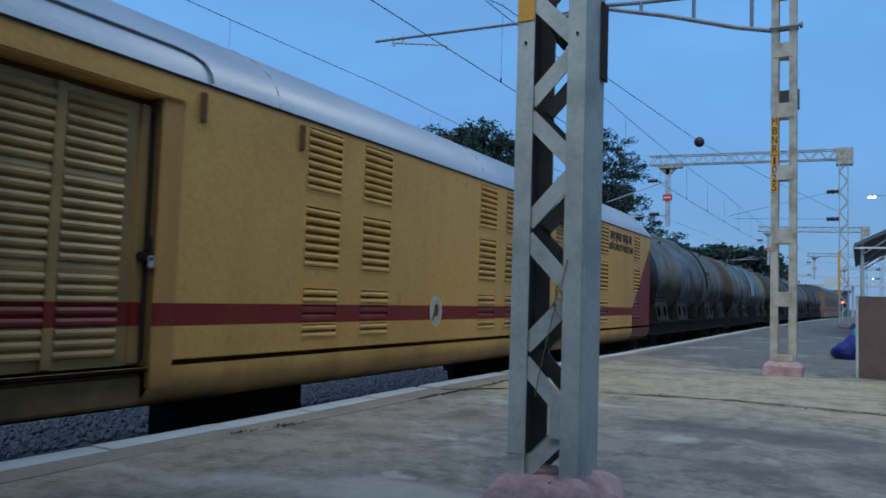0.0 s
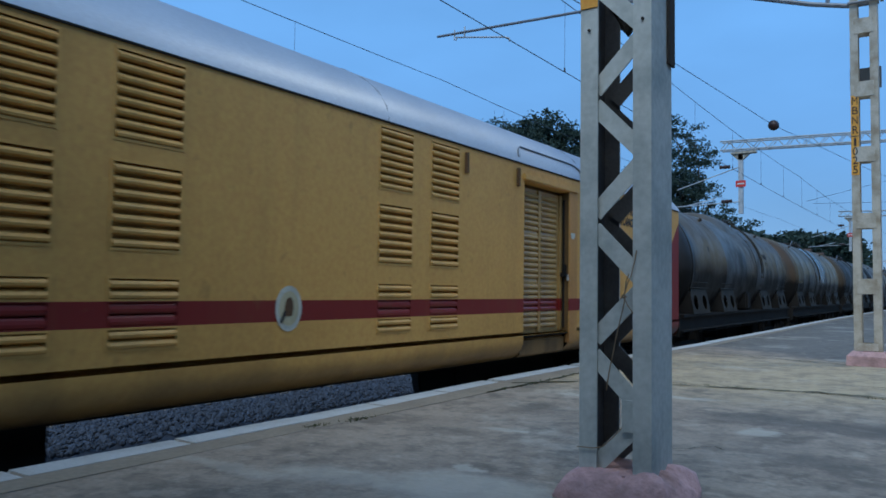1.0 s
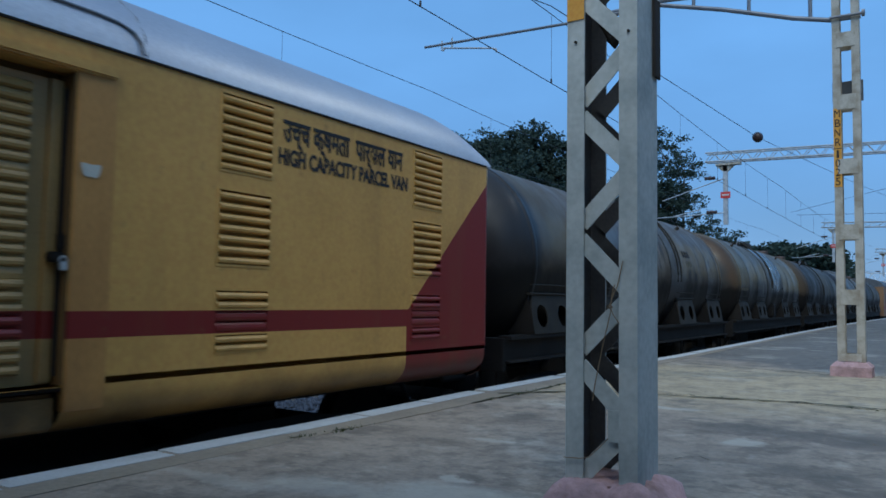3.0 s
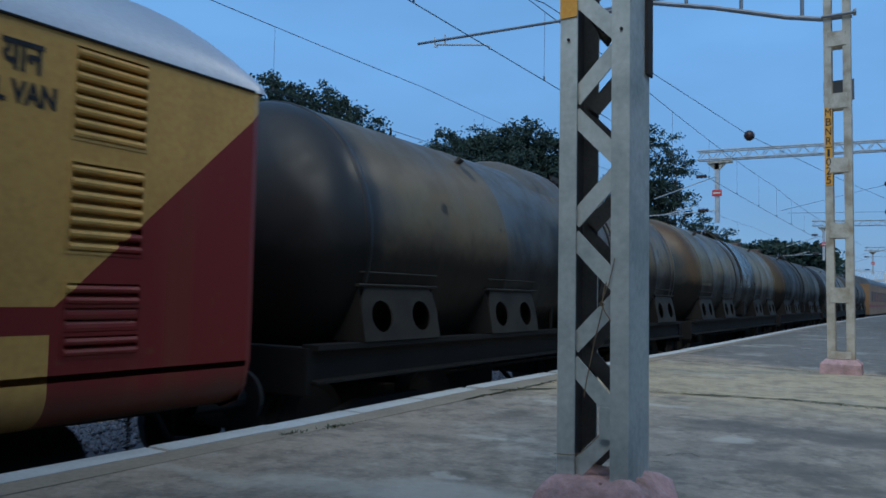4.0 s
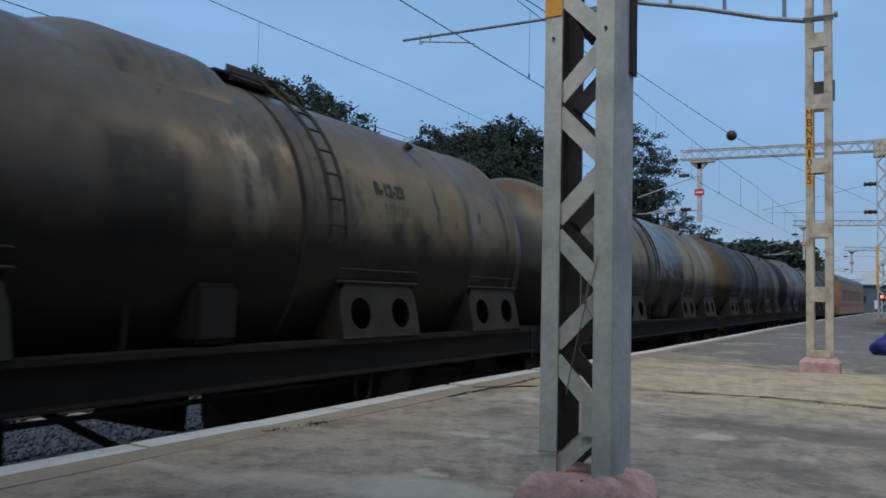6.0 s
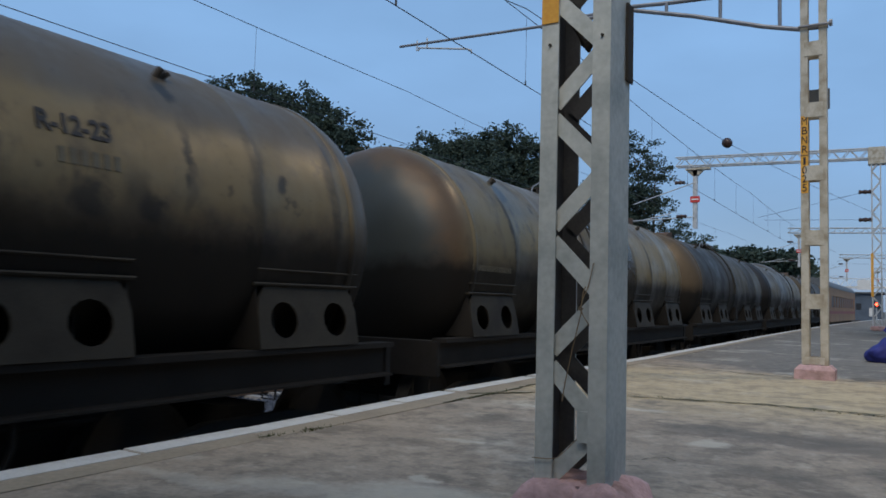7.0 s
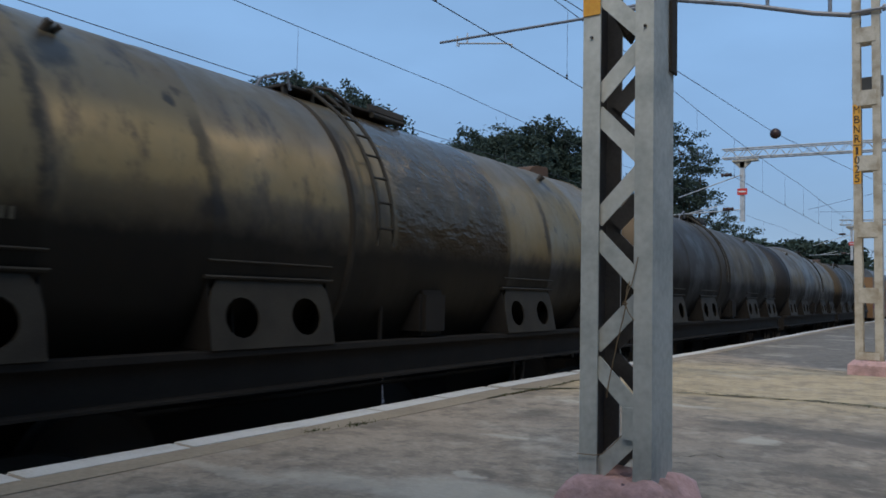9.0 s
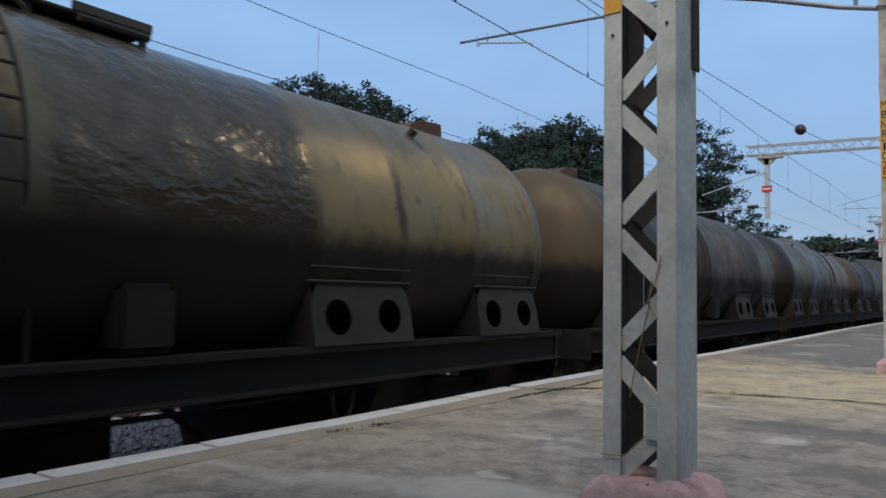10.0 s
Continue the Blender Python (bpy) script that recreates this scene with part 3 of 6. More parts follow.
def strip(bm, cross, ys=STEPS):
    """A long bar of the given cross-section (x, z) that follows the bend."""
    rings = [[bm.verts.new((x + bend(y), y, z)) for x, z in cross] for y in ys]
    n = len(cross)
    for s, e in zip(rings, rings[1:]):
        for k in range(n):
            bm.faces.new((s[k], s[(k + 1) % n], e[(k + 1) % n], e[k]))
    bm.faces.new(rings[0])
    bm.faces.new(rings[-1][::-1])
    bmesh.ops.recalc_face_normals(bm, faces=bm.faces)
    return bm


# ---- ground, platform, track ----
def build_ground():
    bm = bmesh.new()
    rng = random.Random(3)
    xs = [-2500, -400, -120, -60, -40, -30, -24, -18, -14, 14, 60, 400, 2500]
    ys = [-2500, -300, -60, -20, 0, 20, 40, 60, 90, 130, 200, 400, 1000, 2500]
    grid = [[bm.verts.new((x, y, -1.25 + (rng.uniform(-0.1, 0.1) if -60 < x < -14 else 0))) for x in xs] for y in ys]
    for r0, r1 in zip(grid, grid[1:]):
        for k in range(len(xs) - 1):
            bm.faces.new((r0[k], r0[k + 1], r1[k + 1], r1[k]))
    tagged(part("ground", bm, M_GROUND), "dusty dark earth beside the railway tracks", "ground", kind="structure")
    # ballast bed under two tracks
    bm = strip(bmesh.new(), [(-4.4, -1.3), (-4.4, -1.02), (-7.3, -1.02), (-8.5, -1.12), (-10.0, -1.02), (-13.4, -1.02), (-15.2, -1.3)])
    tagged(part("ballast_bed", bm, M_BALLAST), "bed of grey crushed stone under the tracks", "ballast", kind="structure")


def build_platform():
    root = tagged(new("platform"), "worn concrete railway platform with a white edge", "platform", kind="structure")
    rng = random.Random(5)
    for lo, hi in ((-40.0, 8.1), (8.13, 12.0), (12.02, 400.0)):
        bm = bmesh.new()
        ys, y = [], lo
        while y < hi:
            ys.append(y)
            y += 1.0 if y < 40 else 6.0 if y < 120 else 40.0
        ys.append(hi)
        xs = [-3.80, -3.2, -2.4, -1.6, -0.8, 0.0, 0.9, 2.0, 4.0, 9.0]
        rows = []
        for y in ys:
            rows.append([bm.verts.new((x + bend(y), y + (0.05 * math.sin(3.1 * x) + 0.035 * math.sin(7.7 * x + 1) if y in (lo, hi) and -30 < y < 13 else 0.0), rng.uniform(-0.004, 0.004))) for x in xs])
        for r0, r1 in zip(rows, rows[1:]):
            for k in range(len(xs) - 1):
                bm.faces.new((r0[k], r0[k + 1], r1[k + 1], r1[k]))
        ext = bmesh.ops.extrude_edge_only(bm, edges=[e for e in bm.edges if e.is_boundary])
        for v in ext["geom"]:
            if isinstance(v, bmesh.types.BMVert):
                v.co.z = -0.25
        part("slab", bm, M_PLATFORM, root)
    bm = strip(bmesh.new(), [(-3.78, -0.02), (9.0, -0.02), (9.0, -1.3), (-3.78, -1.3)])
    part("fill", bm, M_GROUND, root)
    part("edge_strip", strip(bmesh.new(), [(-3.96, 0.0045), (-3.60, 0.0045), (-3.60, -0.05), (-3.96, -0.05)]), M_SAND, root, "sandy strip behind the white edge")
    # the edge stones, painted white, one after another
    rng = random.Random(8)
    me = {}
    for k in range(5):
        bm = bmesh.new()
        d = [rng.uniform(-0.006, 0.006) for _ in range(4)]
        box(bm, (-4.02 + d[0], 0.004, -0.14), (-3.80 + d[1], 0.996, 0.008 + d[2] * 0.4), bevel=0.012)
        me[k] = bpy.data.meshes.new("edge_stone")
        bm.to_mesh(me[k])
        bm.free()
        me[k].materials.append(M_COPING)
    for y in range(-8, 130):
        shared("edge_stone", me[rng.randrange(5)], root, pose(bend(y + 0.5) + edge_shift(y), y, 0, 0, 0, bend_turn(y + 0.5) + math.degrees(edge_shift(y) - edge_shift(y + 1))))
    bm = strip(bmesh.new(), [(-4.0, -0.10), (-3.78, -0.10), (-3.78, -1.25), (-4.0, -1.25)])
    part("retaining_wall", bm, M_SLEEPER, root)


def build_track(x, name, sleepers):
    root = tagged(new(name), "railway track of rusty rails on concrete sleepers", "track", kind="structure")
    for side in (-0.87, 0.87):
        c = x + side
        cross = [(c - 0.07, -0.96), (c + 0.07, -0.96), (c + 0.07, -0.945), (c + 0.012, -0.93), (c + 0.012, -0.84), (c + 0.036, -0.825),
                 (c + 0.036, RAIL_Z), (c - 0.036, RAIL_Z), (c - 0.036, -0.825), (c - 0.012, -0.84), (c - 0.012, -0.93), (c - 0.07, -0.945)]
        part("rail", strip(bmesh.new(), cross), M_RAIL, root)
    bm = box(bmesh.new(), (-1.37, -0.12, -1.17), (1.37, 0.12, -0.965), bevel=0.02)
    me = bpy.data.meshes.new("sleeper")
    bm.to_mesh(me)
    bm.free()
    me.materials.append(M_SLEEPER)
    for k in range(sleepers):
        y = -6 + 0.62 * k
        shared("sleeper", me, root, pose(x + bend(y), y, 0, 0, 0, bend_turn(y)))


build_ground()
build_platform()
build_track(TRACK_X, "track_1", 100)
build_track(-11.6, "track_2", 100)


# ---- the train ----
def octagon(cx, cy, r, n=10):
    return [(cx + r * math.cos(2 * math.pi * (k + 0.5) / n), cy + r * math.sin(2 * math.pi * (k + 0.5) / n)) for k in range(n)]


def wheelset_mesh(r):
    bm = bmesh.new()
    for s in (-1, 1):
        lathe(bm, [(0.1, s * 0.75), (r * 0.75, s * 0.76), (r + 0.03, s * 0.78), (r, s * 0.80), (r, s * 0.92), (r * 0.85, s * 0.90), (0.13, s * 0.93)], 24, axis="X")
    rod(bm, (-1.1, 0, 0), (1.1, 0, 0), 0.08, 10)
    me = bpy.data.meshes.new("wheelset")
    bm.to_mesh(me)
    bm.free()
    me.materials.append(M_BLACK)
    return me


WHEELS = wheelset_mesh(0.49)
AXLE_Z = RAIL_Z + 0.49


def bogie(parent, y, base):
    bm = bmesh.new()
    for s in (-1, 1):
        x = s * 1.05
        prism(bm, [(-base / 2 - 0.22, 0.10), (-base / 2 - 0.22, -0.08), (-base / 2 + 0.2, -0.10), (-0.42, -0.22), (0.42, -0.22), (base / 2 - 0.2, -0.10),
                   (base / 2 + 0.22, -0.08), (base / 2 + 0.22, 0.10), (0.5, 0.26), (-0.5, 0.26)], 0.10,
              Matrix.Translation((x - 0.05, y, AXLE_Z)) @ Matrix(((0, 0, 1, 0), (1, 0, 0, 0), (0, 1, 0, 0), (0, 0, 0, 1))))
        for a in (-1, 1):
            rod(bm, (x + 0.04 * s, y + a * base / 2, AXLE_Z), (x + 0.16 * s, y + a * base / 2, AXLE_Z), 0.13, 12)
        for a in (-0.2, 0, 0.2):
            rod(bm, (x + 0.05 * s, y + a, AXLE_Z - 0.16), (x + 0.05 * s, y + a, AXLE_Z + 0.14), 0.07, 8)
    box(bm, (-1.0, y - 0.2, AXLE_Z - 0.08), (1.0, y + 0.2, AXLE_Z + 0.35))
    # brake rigging between the wheels
    box(bm, (-0.66, y - base / 2 + 0.38, AXLE_Z - 0.30), (0.66, y + base / 2 - 0.38, AXLE_Z + 0.12), bevel=0.03)
    b = part("bogie", bm, M_BLACK, parent)
    for a in (-1, 1):
        shared("wheelset", WHEELS, b, pose(0, y + a * base / 2, AXLE_Z))


TANK_R, TANK_Z = 1.42, 1.48
M_RUST = material("rust_brown_sheet", (0.105, 0.062, 0.040), 0.8, other=(0.06, 0.037, 0.025), scale=4, amount=0.8)
M_STRAP = material("sooty_strap", (0.045, 0.036, 0.026), 0.8, other=(0.022, 0.019, 0.016), scale=2.0, amount=0.9, random_shift=True, spec=0.1)
SADDLES = (-4.475, -2.09, 2.09, 4.475)


def on_barrel(angle, y, out=0.0):
    a = radians(angle)
    return Vector(((TANK_R + out) * math.cos(a), y, TANK_Z + (TANK_R + out) * math.sin(a)))


def barrel_cover(bm, y0, y1, height, reach, front, back):
    """A swollen sheet cover over the barrel's crown; front and back: lengths of its sloping ends."""
    ys = np.linspace(y0, y1, 22)
    rows = []
    for y in ys:
        k = min((y - y0) / front, (y1 - y) / back, 1.0)
        k = math.sin(max(k, 0.0) * math.pi / 2)
        rows.append([bm.verts.new(on_barrel(90 + a, y, -0.01 + (height + 0.01) * k * max(math.cos(radians(90 * a / reach)), 0.0) ** 0.6)) for a in np.linspace(-reach, reach, 19)])
    for r0, r1 in zip(rows, rows[1:]):
        for k in range(18):
            bm.faces.new((r0[k], r0[k + 1], r1[k + 1], r1[k]))
    bmesh.ops.recalc_face_normals(bm, faces=bm.faces)
    return bm


def tank_saddle(w, side, y, plate, lip):
    """A pressed side plate leaning in towards the barrel, with end webs behind it and a pad above."""
    m = Matrix.Translation((1.452 * side, y, 0.535)) @ pose(0, 0, 0, 0, -10.5 * side, 0) @ Matrix(((0, 0, 1, 0), (1, 0, 0, 0), (0, 1, 0, 0), (0, 0, 0, 1)))
    sd = tagged(shared("saddle", plate, w, m), "grey saddle plate with two round holes")
    for a in (-0.605, -0.30, 0.30, 0.605):
        end = abs(a) > 0.5
        bm = prism(bmesh.new(), [(1.445 * side, 0.535), (0.72 * side, 0.535), (0.72 * side, 0.66), (1.2 * side, 0.82), (1.345 * side, 1.04)] if end else
                   [(1.30 * side, 0.535), (0.72 * side, 0.535), (0.72 * side, 0.66), (1.2 * side, 0.82), (1.26 * side, 0.9)], 0.014,
                   Matrix(((1, 0, 0, 0), (0, 0, 1, y + a - 0.007), (0, 1, 0, 0), (0, 0, 0, 1))))
        part("saddle_web", bm, M_SILL, w)
    shared("saddle_pad", lip, w, pose(0, y, 0, 0, 0, 0 if side > 0 else 180))
    return sd


def build_tank_wagon(coat, label, ladder, seams, lugs, cover=None, walk_to=0.52, hoop=True, box_at=None, gear=((-3.3, -0.95, -0.66), (-0.2, 0.75, -0.64), (1.45, 3.3, -0.64))):
    """One bogie tank wagon: coat is its paint, ladder the place of the side ladder, seams the plate joints, cover a swollen crown cover (y0, y1)."""
    w = thing("tank_wagon", label, "tank wagon", group="tank wagons of the train")
    prof = [(max(TANK_R * (1 - u ** 2.6) ** (1 / 2.6), 0.02), -5.0 - 0.63 * u) for u in (1.0, 0.995, 0.97, 0.92, 0.84, 0.72, 0.57, 0.40, 0.2, 0.0)]
    head = [(r, 5.0 + 1.14 * (-s - 5.0)) for r, s in reversed(prof)]
    for s in seams:
        prof += [(TANK_R, s - 0.045), (TANK_R + 0.006, s - 0.02), (TANK_R + 0.006, s + 0.02), (TANK_R, s + 0.045)]
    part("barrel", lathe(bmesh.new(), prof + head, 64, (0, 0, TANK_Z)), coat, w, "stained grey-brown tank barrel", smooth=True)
    for s in (-5.02, 5.02):
        bm = lathe(bmesh.new(), [(TANK_R - 0.01, s - 0.06), (TANK_R + 0.014, s - 0.04), (TANK_R + 0.014, s + 0.03), (TANK_R - 0.01, s + 0.05)], 64, (0, 0, TANK_Z))
        part("end_ring", bm, coat, w, smooth=True)
    for s in (ladder - 0.36,):
        bm = lathe(bmesh.new(), [(TANK_R - 0.01, s - 0.045), (TANK_R + 0.006, s - 0.035), (TANK_R + 0.006, s + 0.035), (TANK_R - 0.01, s + 0.045)], 64, (0, 0, TANK_Z))
        part("strap", bm, M_STRAP, w, smooth=True)
    # saddles
    outer = [(-0.625, 0.0), (0.625, 0.0), (0.62, 0.30), (0.585, 0.43), (0.53, 0.505), (-0.53, 0.505), (-0.585, 0.43), (-0.62, 0.30)]
    plate = holed_plate(outer, [[(c + 1.06 * (p - c), z) for p, z in octagon(c, 0.228, 0.150, 14)] for c in (-0.325, 0.325)], 0.014)
    plate.materials.append(M_SADDLE)
    bm = prism(bmesh.new(), [(1.24, 1.035), (1.385, 1.035), (1.395, 1.05), (1.385, 1.062), (1.24, 1.062)], 1.30, Matrix(((1, 0, 0, 0), (0, 0, 1, -0.65), (0, 1, 0, 0), (0, 0, 0, 1))))
    prism(bm, [(1.33, 1.155), (1.392, 1.155), (1.40, 1.165), (1.392, 1.175), (1.33, 1.175)], 1.26, Matrix(((1, 0, 0, 0), (0, 0, 1, -0.63), (0, 1, 0, 0), (0, 0, 0, 1))))
    lip = bpy.data.meshes.new("saddle_pad")
    bm.to_mesh(lip)
    bm.free()
    lip.materials.append(M_SADDLE)
    for side in (-1, 1):
        for y in SADDLES:
            tank_saddle(w, side, y, plate, lip)
    # underframe
    for side in (-1, 1):
        cross = [(1.43, 0.205), (1.43, 0.225), (1.34, 0.235), (1.34, 0.475), (1.44, 0.485), (1.44, 0.53), (1.25, 0.53), (1.25, 0.205)]
        bm = prism(bmesh.new(), [(x * side, z) for x, z in cross], 11.4, Matrix(((1, 0, 0, 0), (0, 0, 1, -5.7), (0, 1, 0, 0), (0, 0, 0, 1))))
        part("sole_bar", bm, M_SILL, w)
    part("centre_sill", box(bmesh.new(), (-0.25, -5.7, 0.0), (0.25, 5.7, 0.25)), M_BLACK, w)
    for y in (-5.65, -4.3, -2.1, 2.1, 4.3, 5.65):
        part("cross_bearer", box(bmesh.new(), (-1.3, y - 0.08, 0.22), (1.3, y + 0.08, 0.5)), M_BLACK, w)
    for y0, y1, low in gear:
        bm = prism(bmesh.new(), [(y0, 0.1), (y0 + 0.02, low + 0.3), (y0 + 0.10, low + 0.04), (y0 + 0.22, low), (y1 - 0.25, low + 0.03), (y1 - 0.08, low + 0.12), (y1, low + 0.4), (y1, 0.1)], 1.0,
                   Matrix(((0, 0, 1, -0.5), (1, 0, 0, 0), (0, 1, 0, 0), (0, 0, 0, 1))))
        part("brake_gear", bm, M_BLACK, w)
    for s in (-1, 1):
        bm = bmesh.new()
        box(bm, (-0.12, s * 5.7, -0.05), (0.12, s * 6.05, 0.2) if s > 0 else (0.12, s * 6.05, 0.2))
        box(bm, (-0.16, s * 6.05, -0.12), (0.16, s * 6.20, 0.24) if s > 0 else (0.16, s * 6.20, 0.24), bevel=0.03)
        part("coupler", bm, M_BLACK, w)
        part("headstock", box(bmesh.new(), (-1.36, s * 5.72 - 0.05, 0.10), (1.36, s * 5.72 + 0.05, 0.50), bevel=0.01), M_SILL, w)
        for x in (-1.25, 1.25):
            e = x - math.copysign(0.22, x)
            bm = tube(bmesh.new(), [(x, s * 5.66, 0.5), (x, s * 5.72, 0.1), (x, s * 5.72, -0.35), (e, s * 5.72, -0.35), (e, s * 5.72, 0.1)], 0.014)
            part("end_step", bm, M_SILL, w)
    # valve boxes, brake rods and the hand loop
    for lo, hi in ((1.05, 1.40), (-1.40, -1.05)):
        part("valve_box", box(bmesh.new(), (lo, -0.14, 0.55), (hi, 0.28, 1.0), bevel=0.045), M_SILL, w)
    for y0, y1 in ((-1.5, -0.9), (-0.6, 0.35), (0.9, 1.6)):
        part("brake_rod", rod(bmesh.new(), (0.3, y0, 0.05), (0.3, y1, -0.5), 0.035), M_BLACK, w)
    part("brake_rod", rod(bmesh.new(), (0.2, -1.5, -0.36), (0.2, 1.6, -0.42), 0.03), M_BLACK, w)
    part("brake_pipe", rod(bmesh.new(), (0.85, -3.2, 0.05), (0.85, 3.2, 0.05), 0.022), M_BLACK, w)
    for side in (-1, 1):
        bm = tube(bmesh.new(), [(1.38 * side, 1.75 + u, v) for u, v in ((0, 0.21), (0, 0.04), (0.04, -0.05), (0.12, -0.09), (0.2, -0.05), (0.24, 0.05), (0.24, 0.21))], 0.018)
        part("hand_loop", bm, M_SILL, w)
        part("drain_pipe", tube(bmesh.new(), [(1.25 * side, -0.62, 0.53), (1.25 * side, -0.62, 0.85), (1.2 * side, -0.5, 0.9), (1.2 * side, -0.2, 0.9)], 0.022), M_SILL, w)
    # crown: cover, manhole, walkway, rails
    if cover:
        part("crown_cover", barrel_cover(bmesh.new(), cover[0], cover[1], 0.14, 47, 0.5, 0.16), coat, w, "swollen sheet cover on the crown", smooth=True)
    start = cover[1] + 0.02 if cover else ladder - 0.40
    bm = lathe(bmesh.new(), [(0.30, 1.34), (0.30, 1.45), (0.26, 1.48), (0.08, 1.49)], 20, (0, (start + walk_to) / 2, TANK_Z), "Z")
    part("manhole", bm, M_TANK_DARK, w)
    for sx in (-1, 1):
        bm = box(bmesh.new(), (0.42 * sx - 0.17, start, TANK_Z + 1.385), (0.42 * sx + 0.17, walk_to, TANK_Z + 1.41), bevel=0.008)
        part("walkway", bm, M_TANK_DARK, w)
        part("walkway_kerb", box(bmesh.new(), (0.585 * sx - 0.012, max(start, walk_to - 0.62), TANK_Z + 1.405), (0.585 * sx + 0.012, walk_to, TANK_Z + 1.475), bevel=0.005), M_TANK_DARK, w)
        part("kerb_pipe", rod(bmesh.new(), (0.61 * sx, max(start, walk_to - 0.58), TANK_Z + 1.36), (0.61 * sx, walk_to - 0.04, TANK_Z + 1.36), 0.032, 8), M_SADDLE, w)
        for y in (start + 0.04, (start + walk_to) / 2, walk_to - 0.04):
            part("walkway_stay", box(bmesh.new(), (0.53 * sx - 0.012, y - 0.03, TANK_Z + 1.27), (0.53 * sx + 0.012, y + 0.03, TANK_Z + 1.39)), M_TANK_DARK, w)
        part("grab_loop", tube(bmesh.new(), [on_barrel(90 - 23 * sx, ladder - 0.02, 0.0), on_barrel(90 - 22 * sx, ladder - 0.02, 0.15), on_barrel(90 - 24 * sx, ladder + 0.12, 0.17),
                                             on_barrel(90 - 26 * sx, ladder + 0.30, 0.12), on_barrel(90 - 27 * sx, ladder + 0.42, 0.03)], 0.020), M_TANK_DARK, w)
        if hoop:
            part("top_rail", tube(bmesh.new(), [(0.6 * sx, ladder - 0.78, TANK_Z + 1.26), (0.6 * sx, ladder - 0.72, TANK_Z + 1.37), (0.6 * sx, ladder - 0.40, TANK_Z + 1.50), (0.6 * sx, ladder - 0.36, TANK_Z + 1.34)], 0.014), M_TUBE, w)
    if box_at:
        bm = prism(bmesh.new(), [(box_at - 0.42, 1.33), (box_at - 0.30, 1.43), (box_at - 0.12, 1.475), (box_at + 0.25, 1.505), (box_at + 0.27, 1.33)], 0.9,
                   Matrix(((0, 0, 1, -0.45), (1, 0, 0, 0), (0, 1, 0, TANK_Z), (0, 0, 0, 1))))
        bmesh.ops.bevel(bm, geom=list(bm.edges), offset=0.015, segments=1, affect="EDGES")
        part("crown_box", bm, M_RUST, w, "rust-brown sheet box on the crown")
    # side ladder bent round the barrel
    for side in (-1, 1):
        for e in (-0.105, 0.105):
            arc = [on_barrel(a, ladder + e, 0.075) for a in range(-4, 61, 6)] + [on_barrel(66, ladder + e, 0.11), on_barrel(71, ladder + e, 0.09), on_barrel(74, ladder + e, 0.0)]
            part("ladder_rail", tube(bmesh.new(), [(p.x * side, p.y, p.z) for p in arc], 0.018), M_SADDLE, w)
        for a in range(2, 60, 9):
            p = on_barrel(a, 0, 0.075)
            part("ladder_rung", rod(bmesh.new(), (p.x * side, ladder - 0.11, p.z), (p.x * side, ladder + 0.11, p.z), 0.012, 6), M_SADDLE, w)
        for y in lugs:
            p, q = on_barrel(52, y, -0.02), on_barrel(52, y, 0.075)
            bm = rod(bmesh.new(), (p.x * side, y, p.z), (q.x * side, y + 0.02, q.z), 0.032, 10)
            rod(bm, (p.x * side, y + 0.05, p.z), (q.x * side, y + 0.09, q.z - 0.02), 0.022, 8)
            part("lifting_lug", bm, M_TANK_DARK, w)
    bogie(w, -4.2, 2.0)
    bogie(w, 4.2, 2.0)
    return w


VAN_HALF, VAN_SIDE, GUTTER = 9.76, 1.625, 2.41


def wall_with_openings(bm, x, ys, zs, holes):
    """A side wall at x from the cut lines ys, zs; holes are (y0, y1, z0, z1), with reveals, deep ones for doors."""
    ys = sorted({*ys, *(v for h in holes for v in h[:2])})
    zs = sorted({*zs, *(v for h in holes for v in h[2:])})
    vert = {}

    def v(y, z, d=0.0):
        key = (round(y, 4), round(z, 4), d)
        if key not in vert:
            vert[key] = bm.verts.new((x - math.copysign(d, x), y, z))
        return vert[key]
    for y0, y1 in zip(ys, ys[1:]):
        for z0, z1 in zip(zs, zs[1:]):
            c = ((y0 + y1) / 2, (z0 + z1) / 2)
            if not any(h[0] < c[0] < h[1] and h[2] < c[1] < h[3] for h in holes):
                bm.faces.new((v(y0, z0), v(y1, z0), v(y1, z1), v(y0, z1)))
    for y0, y1, z0, z1 in holes:
        q = [(y0, z0), (y1, z0), (y1, z1), (y0, z1)]
        depth = 0.22 if z1 - z0 > 1.5 else 0.05
        for (a, b), (c, d) in zip(q, q[1:] + q[:1]):
            bm.faces.new((bm.verts.new((x, a, b)), bm.verts.new((x, c, d)), bm.verts.new((x - math.copysign(depth, x), c, d)), bm.verts.new((x - math.copysign(depth, x), a, b))))
        bm.faces.new([bm.verts.new((x - math.copysign(depth, x), a, b)) for a, b in q])


LOUVRES = (-8.7, -8.24, -6.45, -5.97, -2.24, -1.76, -1.41, -0.93, 1.07, 1.55, 1.84, 2.34, 5.985, 6.475, 8.285, 8.75)
PANELS = ((1.82, 2.36, 8), (1.17, 1.69, 7), (0.868, 1.00, 2), (0.708, 0.858, 2), (0.575, 0.698, 2))
DOORS = ((-4.99, -3.75), (3.72, 4.95))


